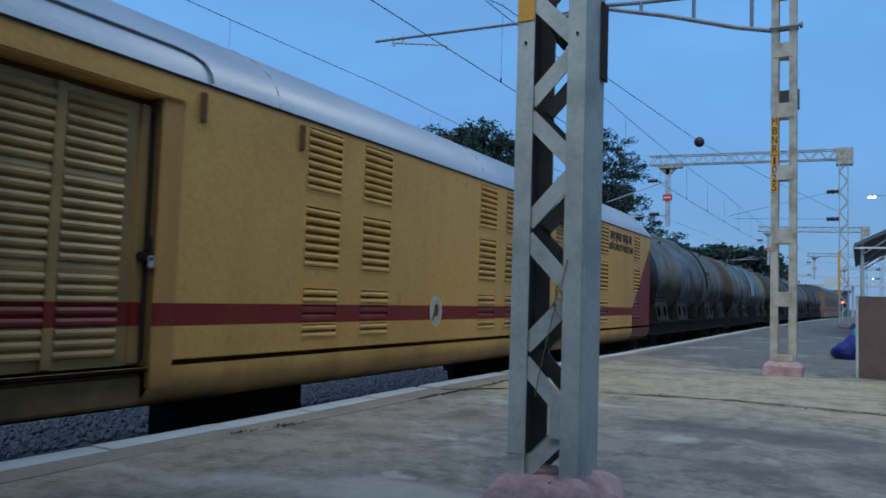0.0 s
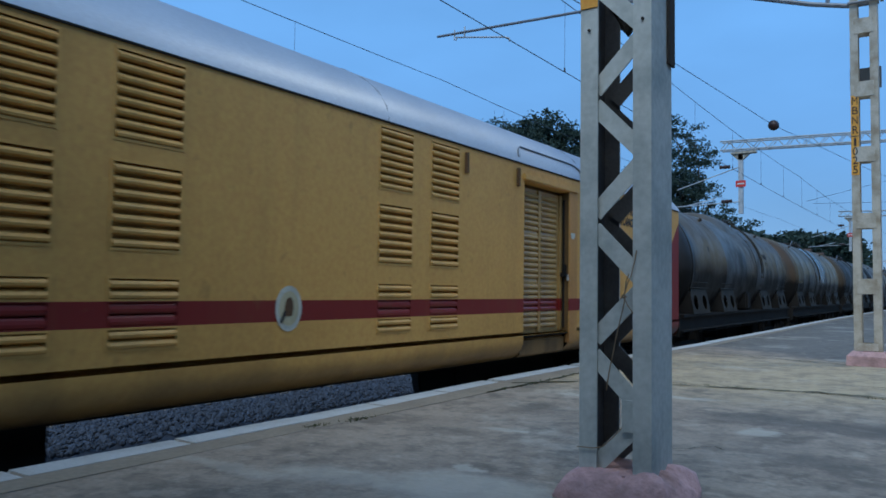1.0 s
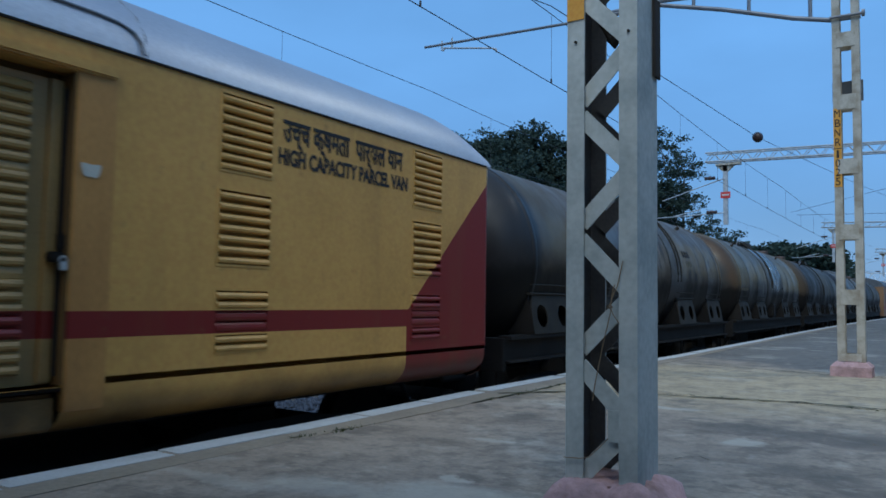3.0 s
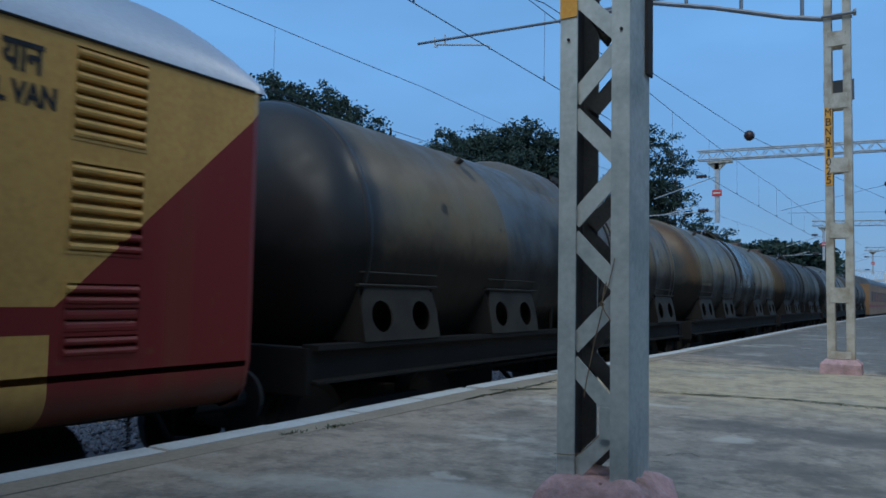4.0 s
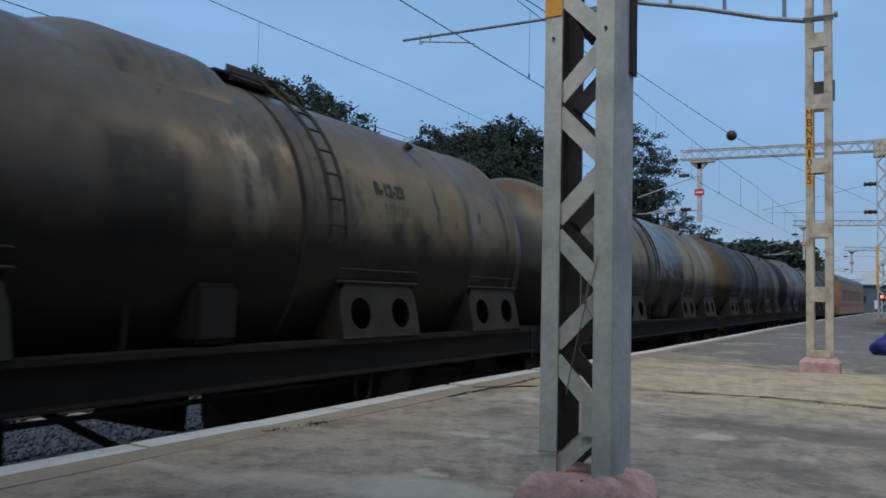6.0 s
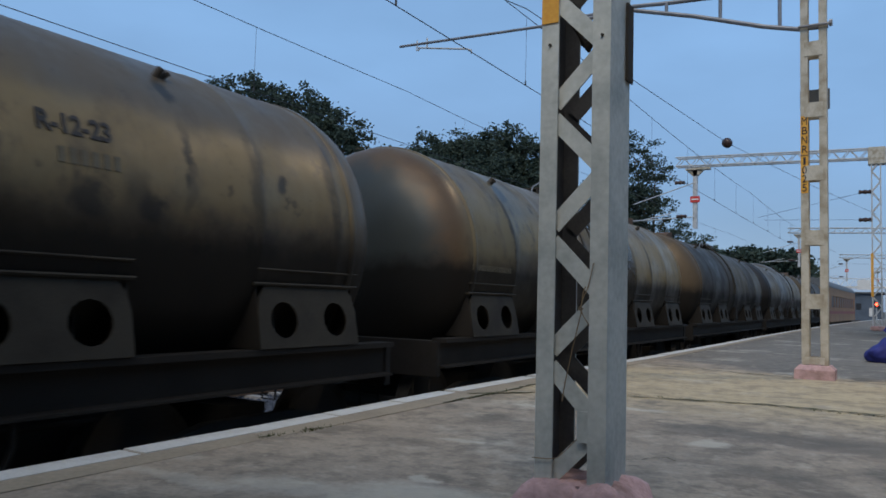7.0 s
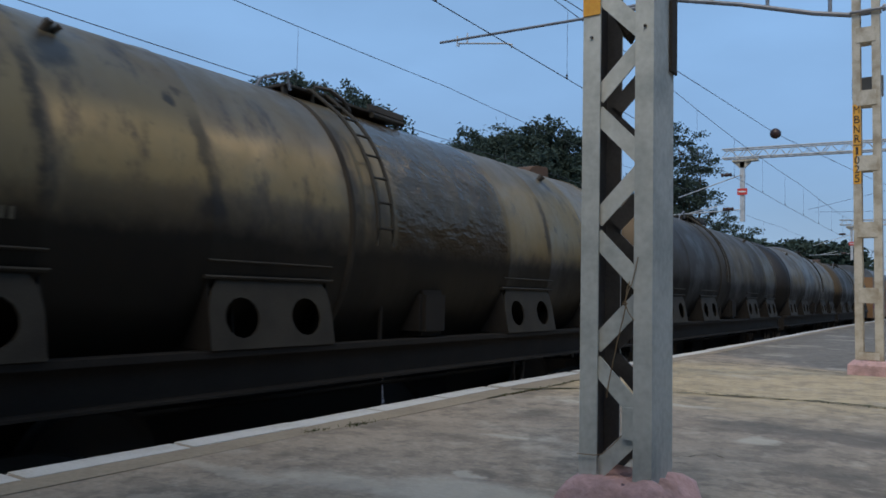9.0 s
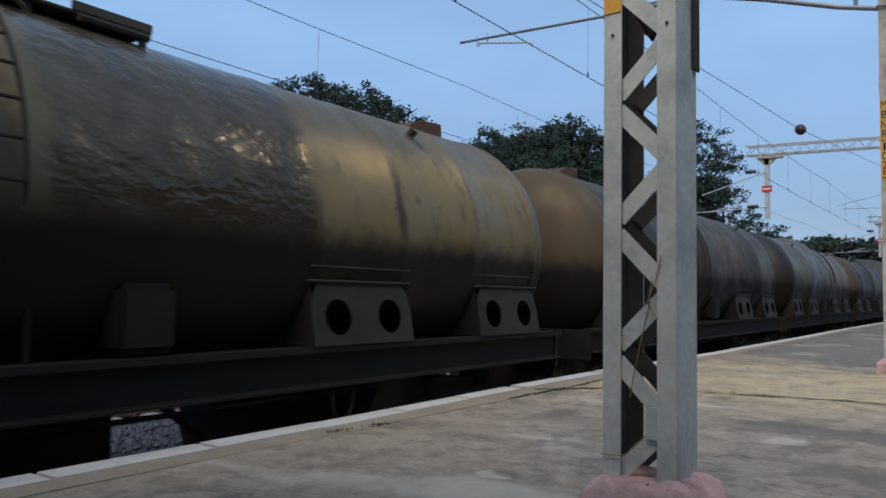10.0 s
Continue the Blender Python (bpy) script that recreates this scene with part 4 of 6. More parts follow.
def slat_mesh(width, mat, drop=0.066, out=1.0):
    """One pressed louvre blade, leaning outwards at its lower edge."""
    bm = bmesh.new()
    prof = [(-0.028, 0.5), (-0.010, 0.42), (0.006, 0.22), (0.014, -0.08), (0.012, -0.34), (0.0, -0.5), (-0.028, -0.5)]
    rings = [[bm.verts.new((px * out, y, pz * drop)) for px, pz in prof] for y in (-width / 2, width / 2)]
    n = len(prof)
    for k in range(n):
        bm.faces.new((rings[0][k], rings[0][(k + 1) % n], rings[1][(k + 1) % n], rings[1][k]))
    bm.faces.new(rings[0])
    bm.faces.new(rings[1][::-1])
    bmesh.ops.recalc_face_normals(bm, faces=bm.faces)
    me = bpy.data.meshes.new("slat")
    bm.to_mesh(me)
    bm.free()
    me.materials.append(mat)
    return me


def roof_point(a, y, grow=0.0):
    """A point of the van's roof at angle a over the gutter on the +x side; the roof slopes down at both ends."""
    e = max(abs(y) - (VAN_HALF - 0.75), 0.0) / 0.75
    k = math.sqrt(max(1 - 0.80 * e * e, 0.02))
    return Vector(((VAN_SIDE - 0.01 + grow) * math.cos(a), y, GUTTER + (0.74 * k + grow) * math.sin(a)))


def build_parcel_van():
    v = thing("parcel_van", "yellow parcel van with maroon stripe and silver roof", "parcel van")
    cols = [(LOUVRES[k], LOUVRES[k + 1]) for k in range(0, 16, 2)]
    holes = [(a, b, z0, z1) for a, b in cols for z0, z1, _ in PANELS] + [(a, b, 0.44, 2.22) for a, b in DOORS]
    bm = bmesh.new()
    end = VAN_HALF - 0.12
    wall_with_openings(bm, VAN_SIDE, (-end, end), (0.48, GUTTER), holes)
    lower = [(1.625, 0.48)] + [(1.20 + 0.425 * math.sin(radians(a)) ** 0.6, 0.38 - 0.23 * math.cos(radians(a)) ** 1.1) for a in range(90, -1, -9)]
    seg = [-end, *DOORS[0], *DOORS[1], end]
    for y0, y1 in zip(seg, seg[1:]):
        inset = 0.24 if (y0, y1) in DOORS else 0.0
        top = [(x - inset, min(z, 0.44) if inset else z) for x, z in lower]
        a = [bm.verts.new((x, y0, z)) for x, z in top]
        b = [bm.verts.new((x, y1, z)) for x, z in top]
        for k in range(len(top) - 1):
            bm.faces.new((a[k], b[k], b[k + 1], a[k + 1])).smooth = True
    # rounded corners to the ends, and the far side
    for s in (-1, 1):
        ring = [(VAN_SIDE, end), (VAN_SIDE - 0.03, end + 0.07), (VAN_SIDE - 0.10, end + 0.12), (0.0, end + 0.16), (-VAN_SIDE + 0.10, end + 0.12), (-VAN_SIDE, end)]
        levels = [(0.15, -0.16), (0.20, -0.06), (0.30, -0.02), (0.48, 0.0), (GUTTER, 0.0)]
        rows = [[bm.verts.new((x * (1 + 0.5 * o), s * (y + o * (0.3 if k in (0, 5) else 1)), z)) for k, (x, y) in enumerate(ring)] for z, o in levels]
        for r0, r1 in zip(rows, rows[1:]):
            for k in range(len(ring) - 1):
                bm.faces.new((r0[k], r0[k + 1], r1[k + 1], r1[k]))
    q = [bm.verts.new(p) for p in ((-VAN_SIDE, -end, 0.15), (-VAN_SIDE, end, 0.15), (-VAN_SIDE, end, GUTTER), (-VAN_SIDE, -end, GUTTER))]
    bm.faces.new(q)
    q = [bm.verts.new(p) for p in ((-VAN_SIDE, -end, 0.15), (-VAN_SIDE, end, 0.15), (1.2, end, 0.15), (1.2, -end, 0.15))]
    bm.faces.new(q)
    bmesh.ops.remove_doubles(bm, verts=bm.verts, dist=0.0005)
    bmesh.ops.recalc_face_normals(bm, faces=bm.faces)
    part("body", bm, M_LIVERY, v, "yellow side with maroon stripe and maroon tail wedge")
    # roof
    bm = bmesh.new()
    ys = [-VAN_HALF + 0.75 * k / 10 for k in range(11)] + [-8 + k for k in range(17)] + [VAN_HALF - 0.75 + 0.75 * k / 10 for k in range(11)]
    rows = [[bm.verts.new(roof_point(math.pi * k / 28, y)) for k in range(29)] for y in ys]
    for r0, r1 in zip(rows, rows[1:]):
        for k in range(28):
            bm.faces.new((r0[k], r1[k], r1[k + 1], r0[k + 1]))
    bm.faces.new(rows[0])
    bm.faces.new(rows[-1][::-1])
    part("roof", bm, M_ROOF, v, "dull silver rounded roof", smooth=True)
    for s in (-1, 1):
        bm = box(bmesh.new(), (s * VAN_SIDE - 0.012, -end, GUTTER - 0.012), (s * VAN_SIDE + 0.012, end, GUTTER + 0.003))
        part("gutter", bm, M_SILL, v)
    for y in (-6.5, -2.6, 1.2, 5.4):
        bm = tube(bmesh.new(), [roof_point(radians(a), y, 0.002) for a in range(0, 181, 12)], 0.005)
        part("roof_seam", bm, M_TUBE, v)
    for a, b in DOORS:
        pts = [roof_point(radians(t), a - 0.12 + u, 0.01) for t, u in ((5, 0), (9, 0.0), (13, 0.04), (16, 0.12))]
        pts += [roof_point(radians(16), y, 0.01) for y in np.linspace(a + 0.1, b + 0.12, 8)]
        pts += [roof_point(radians(t), b + 0.27 + u, 0.01) for t, u in ((15, 0.0), (12, 0.1), (7, 0.14), (2, 0.15))]
        part("rain_strip", tube(bmesh.new(), pts, 0.010), M_TUBE, v, "curved rain strip over the door")
    # louvre panels with their blades
    blade, flat = slat_mesh(0.46, M_SLAT, 0.057, 1.35), slat_mesh(0.46, M_SLAT, 0.068, 0.55)
    frames = {}
    for z0, z1, n in PANELS:
        h, w = (z1 - z0) / 2, 0.24
        ring = [[(sx * (w + o), sz * (h + o)) for sx, sz in ((-1, -1), (1, -1), (1, 1), (-1, 1))] for o in (0.012, -0.006)]
        frames[z0] = holed_plate(ring[0], [ring[1]], 0.008 if z0 != 0.708 else 0.002)
        frames[z0].materials.append(M_SLAT)
    for a, b in cols:
        for z0, z1, n in PANELS:
            lv = shared("louvre", frames[z0], v, Matrix(((0, 0, 1, VAN_SIDE), (1, 0, 0, (a + b) / 2), (0, 1, 0, (z0 + z1) / 2), (0, 0, 0, 1))))
            for k in range(n):
                z = z0 + (z1 - z0) * (k + 0.5) / n
                shared("slat", flat if z0 == 0.708 else blade, lv, lv.matrix_basis.inverted() @ pose(VAN_SIDE - 0.005, (a + b) / 2, z))
    # sliding doors
    for (a, b), post in zip(DOORS, (0.18, 0.25)):
        x = VAN_SIDE - 0.11
        stile = (a + 0.03, (a + b) / 2 - 0.085, b - 0.10)
        bm = box(bmesh.new(), (x - 0.04, a, 0.45), (x, b - 0.025, 2.17))
        d = part("sliding_door", bm, M_DOOR, v, "yellow louvred sliding door")
        # the recess over the door has its shade painted on as dark brown
        part("door_head", box(bmesh.new(), (x - 0.10, a - 0.02, 2.17), (x - 0.05, b + 0.02, 2.24)), M_SOOTSHADE, v, "recess over the door, darkened as shade")
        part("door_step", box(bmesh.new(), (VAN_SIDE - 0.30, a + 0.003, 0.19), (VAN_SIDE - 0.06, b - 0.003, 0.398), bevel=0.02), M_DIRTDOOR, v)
        part("door_jamb", box(bmesh.new(), (x - 0.05, b - 0.014, 0.45), (VAN_SIDE - 0.004, b - 0.003, 2.21)), M_SOOTSHADE, v)
        # black backing strip, put in as the shade of the gap at the door's edge
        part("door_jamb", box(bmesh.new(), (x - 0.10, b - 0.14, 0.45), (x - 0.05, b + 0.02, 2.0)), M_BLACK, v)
        for y in stile:
            part("door_rib", box(bmesh.new(), (x - 0.01, y, 0.46), (x + 0.026, y + 0.075, 2.17), bevel=0.006), M_DOOR, d)
        w = stile[1] - stile[0] - 0.085
        blade, plain = slat_mesh(w, M_DOOR, 0.064, 1.2), slat_mesh(w, M_DOOR, 0.105, 0.9)
        for y in stile[:2]:
            c = y + 0.08 + w / 2
            for top, n in ((2.135, 7), (1.632, 8), (1.045, 8)):
                for k in range(n):
                    shared("slat", blade, d, pose(x + 0.012, c, top - 0.0665 * (k + 0.5)))
                if n == 7 or top > 1.5:
                    shared("door_bar", plain, d, pose(x + 0.004, c, top - 0.0665 * n - 0.012 - 0.018))
        rod_at = b - 0.025
        bm = rod(bmesh.new(), (x + 0.045, rod_at, 0.5), (x + 0.045, rod_at, 2.12), 0.014)
        box(bm, (x + 0.02, rod_at - 0.07, 1.13), (x + 0.10, rod_at + 0.02, 1.19), bevel=0.012)
        box(bm, (x + 0.03, rod_at - 0.02, 1.19), (x + 0.09, rod_at + 0.015, 1.30), bevel=0.012)
        part("door_latch", bm, M_SILL, d, "rusty latch rod with hasp")
        bm = tube(bmesh.new(), [(x + 0.11, rod_at - 0.01 + 0.022 * math.cos(q), 1.135 + 0.03 * math.sin(q)) for q in np.linspace(0, math.pi, 7)], 0.005)
        box(bm, (x + 0.098, rod_at - 0.030, 1.085), (x + 0.122, rod_at + 0.012, 1.135), bevel=0.006)
        part("padlock", bm, M_GALV, d, "bright steel padlock")
        bm = box(bmesh.new(), (VAN_SIDE - 0.06, b + 0.005, 0.30), (VAN_SIDE + 0.005, b + post, 2.24), bevel=0.004)
        part("door_pillar", bm, M_PILLAR, v, "rust-streaked door pillar")
        bm = box(bmesh.new(), (VAN_SIDE - 0.06, a - 0.03, 2.225), (VAN_SIDE + 0.028, b + post - 0.01, 2.30), bevel=0.012)
        part("door_rail", bm, M_SLAT, v)
        bm = box(bmesh.new(), (VAN_SIDE - 0.24, a, 0.415), (VAN_SIDE - 0.02, b, 0.44))
        part("door_sill", bm, M_SILL, v)
    for y in (-2.34, -3.42, 2.45, 3.55):
        bm = box(bmesh.new(), (VAN_SIDE - 0.005, y - 0.02, 2.13), (VAN_SIDE + 0.035, y + 0.02, 2.34), bevel=0.006)
        part("lamp_hook", bm, M_HOOK, v)
    side = Matrix(((0, 0, 1, VAN_SIDE + 0.003), (1, 0, 0, 0), (0, 1, 0, 0), (0, 0, 0, 1)))
    lettering("lettering", "HIGH CAPACITY PARCEL VAN", 0.17, M_LETTER, v, side @ Matrix.Translation((7.35, 2.0, 0)), 1.64, "black words on the yellow side", 0.030)
    lettering("lettering", "उच्च क्षमता  पार्सल यान", 0.25, M_LETTER, v, side @ Matrix.Translation((7.33, 2.20, 0)), 1.52, "black Devanagari words on the yellow side", 0.022)
    # oval emblem at the middle of the stripe
    for r, k, mat in (((0.132, 0.168), 1, M_RING), ((0.100, 0.128), 2, M_EMBLEM)):
        bm = prism(bmesh.new(), [(0.03 + r[0] * math.cos(2 * math.pi * i / 28), 0.80 + r[1] * math.sin(2 * math.pi * i / 28)) for i in range(28)], 0.003,
                   side @ Matrix.Translation((0, 0, 0.003 * (k - 1))))
        part("emblem", bm, mat, v)
    bm = prism(bmesh.new(), [(-0.015, 0.745), (0.055, 0.745), (0.072, 0.80), (0.066, 0.855), (0.035, 0.885), (0.0, 0.865), (-0.018, 0.81)], 0.003, side @ Matrix.Translation((0, 0, 0.007)))
    part("emblem_shape", bm, M_HOOK, v)
    bm = prism(bmesh.new(), [(-0.062, 0.70), (-0.040, 0.695), (0.0, 0.775), (-0.018, 0.79)], 0.003, side @ Matrix.Translation((0, 0, 0.008)))
    part("emblem_stroke", bm, M_LETTER, v)
    bm = prism(bmesh.new(), [(0.058 * math.cos(a) + 0.012 * math.sin(2 * a), 1.665 + 0.046 * math.sin(a) + 0.012 * math.sin(3 * a)) for a in np.linspace(0, 6.2, 18)], 0.003,
               side @ Matrix.Translation((5.05, 0, 0.004)))
    part("paint_spot", bm, M_RING, v, "white paint spot on the door pillar")
    # underframe
    bm = bmesh.new()
    box(bm, (-1.2, -9.5, 0.11), (1.2, 9.5, 0.16))
    box(bm, (-0.5, -9.5, 0.0), (0.5, 9.5, 0.16))
    part("underframe", bm, M_BLACK, v)
    for x0, x1, y0, y1 in ((-0.2, 0.95, -2.2, -1.35), (0.45, 0.95, 3.35, 5.2)):
        bm = box(bmesh.new(), (x0, y0, -0.6), (x1, y1, 0.12), bevel=0.02)
        part("equipment_box", bm, M_BLACK, v)
    for s in (-1, 1):
        for x in (-0.98, 0.98):
            bm = bmesh.new()
            rod(bm, (x, s * 9.7, 0.10), (x, s * 10.2, 0.10), 0.09, 12)
            rod(bm, (x, s * 10.2, 0.10), (x, s * 10.24, 0.10), 0.23, 18)
            part("buffer", bm, M_BLACK, v)
        bm = rod(bmesh.new(), (0, s * 9.7, 0.1), (0, s * 10.15, 0.05), 0.06, 8)
        part("coupler", bm, M_BLACK, v)
        bm = tube(bmesh.new(), [(0.4, s * 9.8, 0.0), (0.42, s * 9.95, -0.25), (0.38, s * 10.2, -0.3)], 0.03)
        part("brake_hose", bm, M_BLACK, v)
        for x in (-1.3, 1.3):
            for e in (0.0, 0.35):
                bm = tube(bmesh.new(), [(x, s * (9.3 - e), 0.18), (x, s * (9.3 - e), -0.3), (x, s * (9.15 - e), -0.38)], 0.018)
                part("step_iron", bm, M_BLACK, v)
            part("step_board", box(bmesh.new(), (x - 0.1, s * 9.14 - 0.18, -0.30), (x + 0.1, s * 9.14 + 0.18, -0.27)), M_BLACK, v)
    for paint in (M_LIVERY, M_SLAT, M_DOOR, M_PILLAR):
        paint.node_tree.nodes["van_space"].object = v
    bogie(v, -7.0, 2.9)
    bogie(v, 7.0, 2.9)
    return v


M_FADED = material("faded_white_lettering", (0.12, 0.105, 0.075), 0.7, bump=0)
M_HOOK = material("rusty_iron", (0.13, 0.075, 0.037), 0.8)
# brown for the sooty jamb and for the painted shade over the door
M_SOOTSHADE = material("sooty_shaded_door_paint", (0.15, 0.085, 0.028), 0.7, other=(0.08, 0.05, 0.02), scale=3)
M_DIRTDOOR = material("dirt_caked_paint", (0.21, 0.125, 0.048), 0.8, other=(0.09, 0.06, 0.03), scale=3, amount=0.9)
M_RING = material("dusty_white_enamel", (0.62, 0.61, 0.52), 0.6, scale=8, amount=0.6)
M_EMBLEM = material("pale_cream_enamel", (0.60, 0.53, 0.33), 0.5, bump=0)


def build_tail_coach():
    c = thing("coach", "ochre railway coach at the tail of the train", "coach")
    half = 10.6
    wins = [(-9.2 + 1.85 * k, -7.5 + 1.85 * k, 1.15, 1.95) for k in range(10)]
    bm = bmesh.new()
    for s in (1, -1):
        wall_with_openings(bm, s * 1.6, (-half, half), (0.15, 2.5), wins if s > 0 else [])
    for y in (-half, half):
        bm.faces.new([bm.verts.new(p) for p in ((-1.6, y, 0.15), (1.6, y, 0.15), (1.6, y, 2.5), (-1.6, y, 2.5))])
    bmesh.ops.recalc_face_normals(bm, faces=bm.faces)
    part("body", bm, M_COACH, c, "ochre painted coach side")
    bm = bmesh.new()
    prism(bm, [(1.62 * math.cos(math.pi * k / 16), 2.5 + 0.72 * math.sin(math.pi * k / 16)) for k in range(17)], 2 * half,
          Matrix(((1, 0, 0, 0), (0, 0, 1, -half), (0, 1, 0, 0), (0, 0, 0, 1))))
    part("roof", bm, M_SHED, c)
    for a, b, z0, z1 in wins:
        bm = box(bmesh.new(), (1.545, a + 0.02, z0 + 0.02), (1.56, b - 0.02, z1 - 0.02))
        part("window", bm, M_GLASS, c)
    bm = box(bmesh.new(), (1.59, -half, 0.72), (1.606, half, 0.90))
    part("stripe", bm, M_PILLAR, c)
    bm = box(bmesh.new(), (-1.3, -half + 0.2, -0.1), (1.3, half - 0.2, 0.16))
    part("underframe", bm, M_BLACK, c)
    bogie(c, -7.3, 2.6)
    bogie(c, 7.3, 2.6)
    return c


van = build_parcel_van()
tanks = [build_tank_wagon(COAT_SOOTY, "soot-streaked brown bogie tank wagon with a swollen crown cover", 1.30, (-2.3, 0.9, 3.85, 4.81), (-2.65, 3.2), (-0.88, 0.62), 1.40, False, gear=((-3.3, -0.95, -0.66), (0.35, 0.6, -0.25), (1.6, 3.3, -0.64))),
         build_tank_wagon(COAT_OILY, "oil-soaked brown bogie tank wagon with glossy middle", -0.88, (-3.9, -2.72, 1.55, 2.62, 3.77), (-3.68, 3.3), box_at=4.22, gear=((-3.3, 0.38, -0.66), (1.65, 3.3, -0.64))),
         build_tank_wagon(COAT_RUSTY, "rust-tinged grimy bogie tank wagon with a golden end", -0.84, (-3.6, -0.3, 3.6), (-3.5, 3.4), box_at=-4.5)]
tanks += [copy_thing(tanks[0], Matrix()), copy_thing(tanks[2], Matrix())]


def worn_legend(w, rows):
    """Lettering too worn to read, as bars."""
    for side in (-1, 1):
        for a, along_y, wide, high in rows:
            t = radians(a)
            n, up = Vector((side * math.cos(t), 0, math.sin(t))), Vector((-side * math.sin(t), 0, math.cos(t)))
            c = Vector((0, along_y, TANK_Z)) + n * (TANK_R + 0.001)
            along = Vector((0, side, 0))
            m = Matrix((along, up, n)).transposed().to_4x4()
            m.translation = c
            letters = max(int(wide / (high * 0.75)), 3)
            for k in range(letters):
                u = -wide / 2 + wide * k / letters
                part("legend_bar", box(bmesh.new(), (u, -high / 2, -0.004), (u + wide / letters * 0.55, high / 2, 0.002), m), M_FADED, w)


def repair_date(wagon):
    """The date of the last repair, stencilled on one barrel."""
    for side in (-1, 1):
        t = radians(20)
        n, up = Vector((side * math.cos(t), 0, math.sin(t))), Vector((-side * math.sin(t), 0, math.cos(t)))
        m = Matrix((Vector((0, side, 0)), up, n)).transposed().to_4x4()
        m.translation = Vector((0, 2.28, TANK_Z)) + n * (TANK_R + 0.004)
        lettering("repair_date", "R-12-23", 0.19, M_LETTER, wagon, m, 0.50, "black stencilled repair date", 0.03)


repair_date(tanks[0])
worn_legend(tanks[0], [(12, 2.38, 0.46, 0.10)])
worn_legend(tanks[1], [(-5, -4.56, 1.05, 0.07)])
coach = build_tail_coach()
# metres behind the van's middle
TRAIN = [(van, 0.0)] + [(w, 16.32 + 12.42 * k) for k, w in enumerate(tanks)] + [(coach, 16.32 + 12.42 * 4.5 + 10.9)]


def middle(t):
    """Where the van's middle stands along the track: it rolls towards the viewer at 3.2 to 3.4 m/s."""
    return 7.19 - 3.2104 * t - 0.010773 * t * t


# ---- masts, wires and portals of the overhead line ----
def channel_mesh(name, width, depth, height, thick=0.009):
    """An upright channel: web at x = 0 facing -x, flanges towards +x at its two y ends; its inside takes the second material."""
    bm = bmesh.new()
    prism(bm, [(0, 0), (width, 0), (width, thick * 1.3), (thick, thick * 1.3), (thick, depth - thick * 1.3), (width, depth - thick * 1.3), (width, depth), (0, depth)], height)
    bmesh.ops.recalc_face_normals(bm, faces=bm.faces)
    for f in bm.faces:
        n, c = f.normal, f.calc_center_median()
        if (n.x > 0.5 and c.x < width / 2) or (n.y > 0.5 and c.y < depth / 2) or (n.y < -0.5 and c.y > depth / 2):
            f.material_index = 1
    me = bpy.data.meshes.new(name)
    bm.to_mesh(me)
    bm.free()
    return me


def muff(parent, lo, hi, top):
    """A lumpy limewashed concrete foot."""
    bm = bmesh.new()
    cx, cy = (lo[0] + hi[0]) / 2, (lo[1] + hi[1]) / 2
    hx, hy = (hi[0] - lo[0]) / 2, (hi[1] - lo[1]) / 2
    n = 72
    rows = []
    for z, k in ((-0.01, 1.0), (0.12 * top, 0.985), (0.3 * top, 0.95), (0.48 * top, 0.90), (0.66 * top, 0.84), (0.82 * top, 0.77), (0.95 * top, 0.69), (top, 0.58), (top, 0.46)):
        ring = []
        for i in range(n):
            a = 2 * math.pi * i / n
            c, s = math.cos(a), math.sin(a)
            q = 1 / max(abs(c), abs(s)) ** 0.72
            p = Vector((c * 2.2, s * 2.2, z * 9))
            j = 1 + 0.09 * noise.noise(p) + 0.05 * noise.noise(p * 2.7) + 0.03 * noise.noise(p * 6.3)
            lift = (0.035 * noise.noise(p + Vector((5, 0, 0))) + 0.014 * noise.noise(p * 3.1) + 0.010 * noise.noise(p * 7.0)) if z > 0 else 0.0
            ring.append(bm.verts.new((cx + hx * c * q * k * j, cy + hy * s * q * k * j, max(z + lift, -0.01))))
        rows.append(ring)
    for r0, r1 in zip(rows, rows[1:]):
        for i in range(n):
            bm.faces.new((r0[i], r0[(i + 1) % n], r1[(i + 1) % n], r1[i]))
    bm.faces.new(rows[-1])
    return part("base", bm, M_PINK, parent, "lumpy pink limewashed concrete base", smooth=True)


def flat_bar(bm, a, b, width, thick, normal):
    """A flat bar from a to b, its face turned to the normal."""
    a, b, n = Vector(a), Vector(b), Vector(normal)
    d = (b - a).normalized()
    s = d.cross(n).normalized() * width / 2
    t = n * thick / 2
    v = [bm.verts.new(p + e * s + f * t) for p in (a, b) for e, f in ((-1, -1), (1, -1), (1, 1), (-1, 1))]
    for k in range(4):
        bm.faces.new((v[k], v[(k + 1) % 4], v[4 + (k + 1) % 4], v[4 + k]))
    bm.faces.new(v[:4][::-1])
    bm.faces.new(v[4:])
    return bm


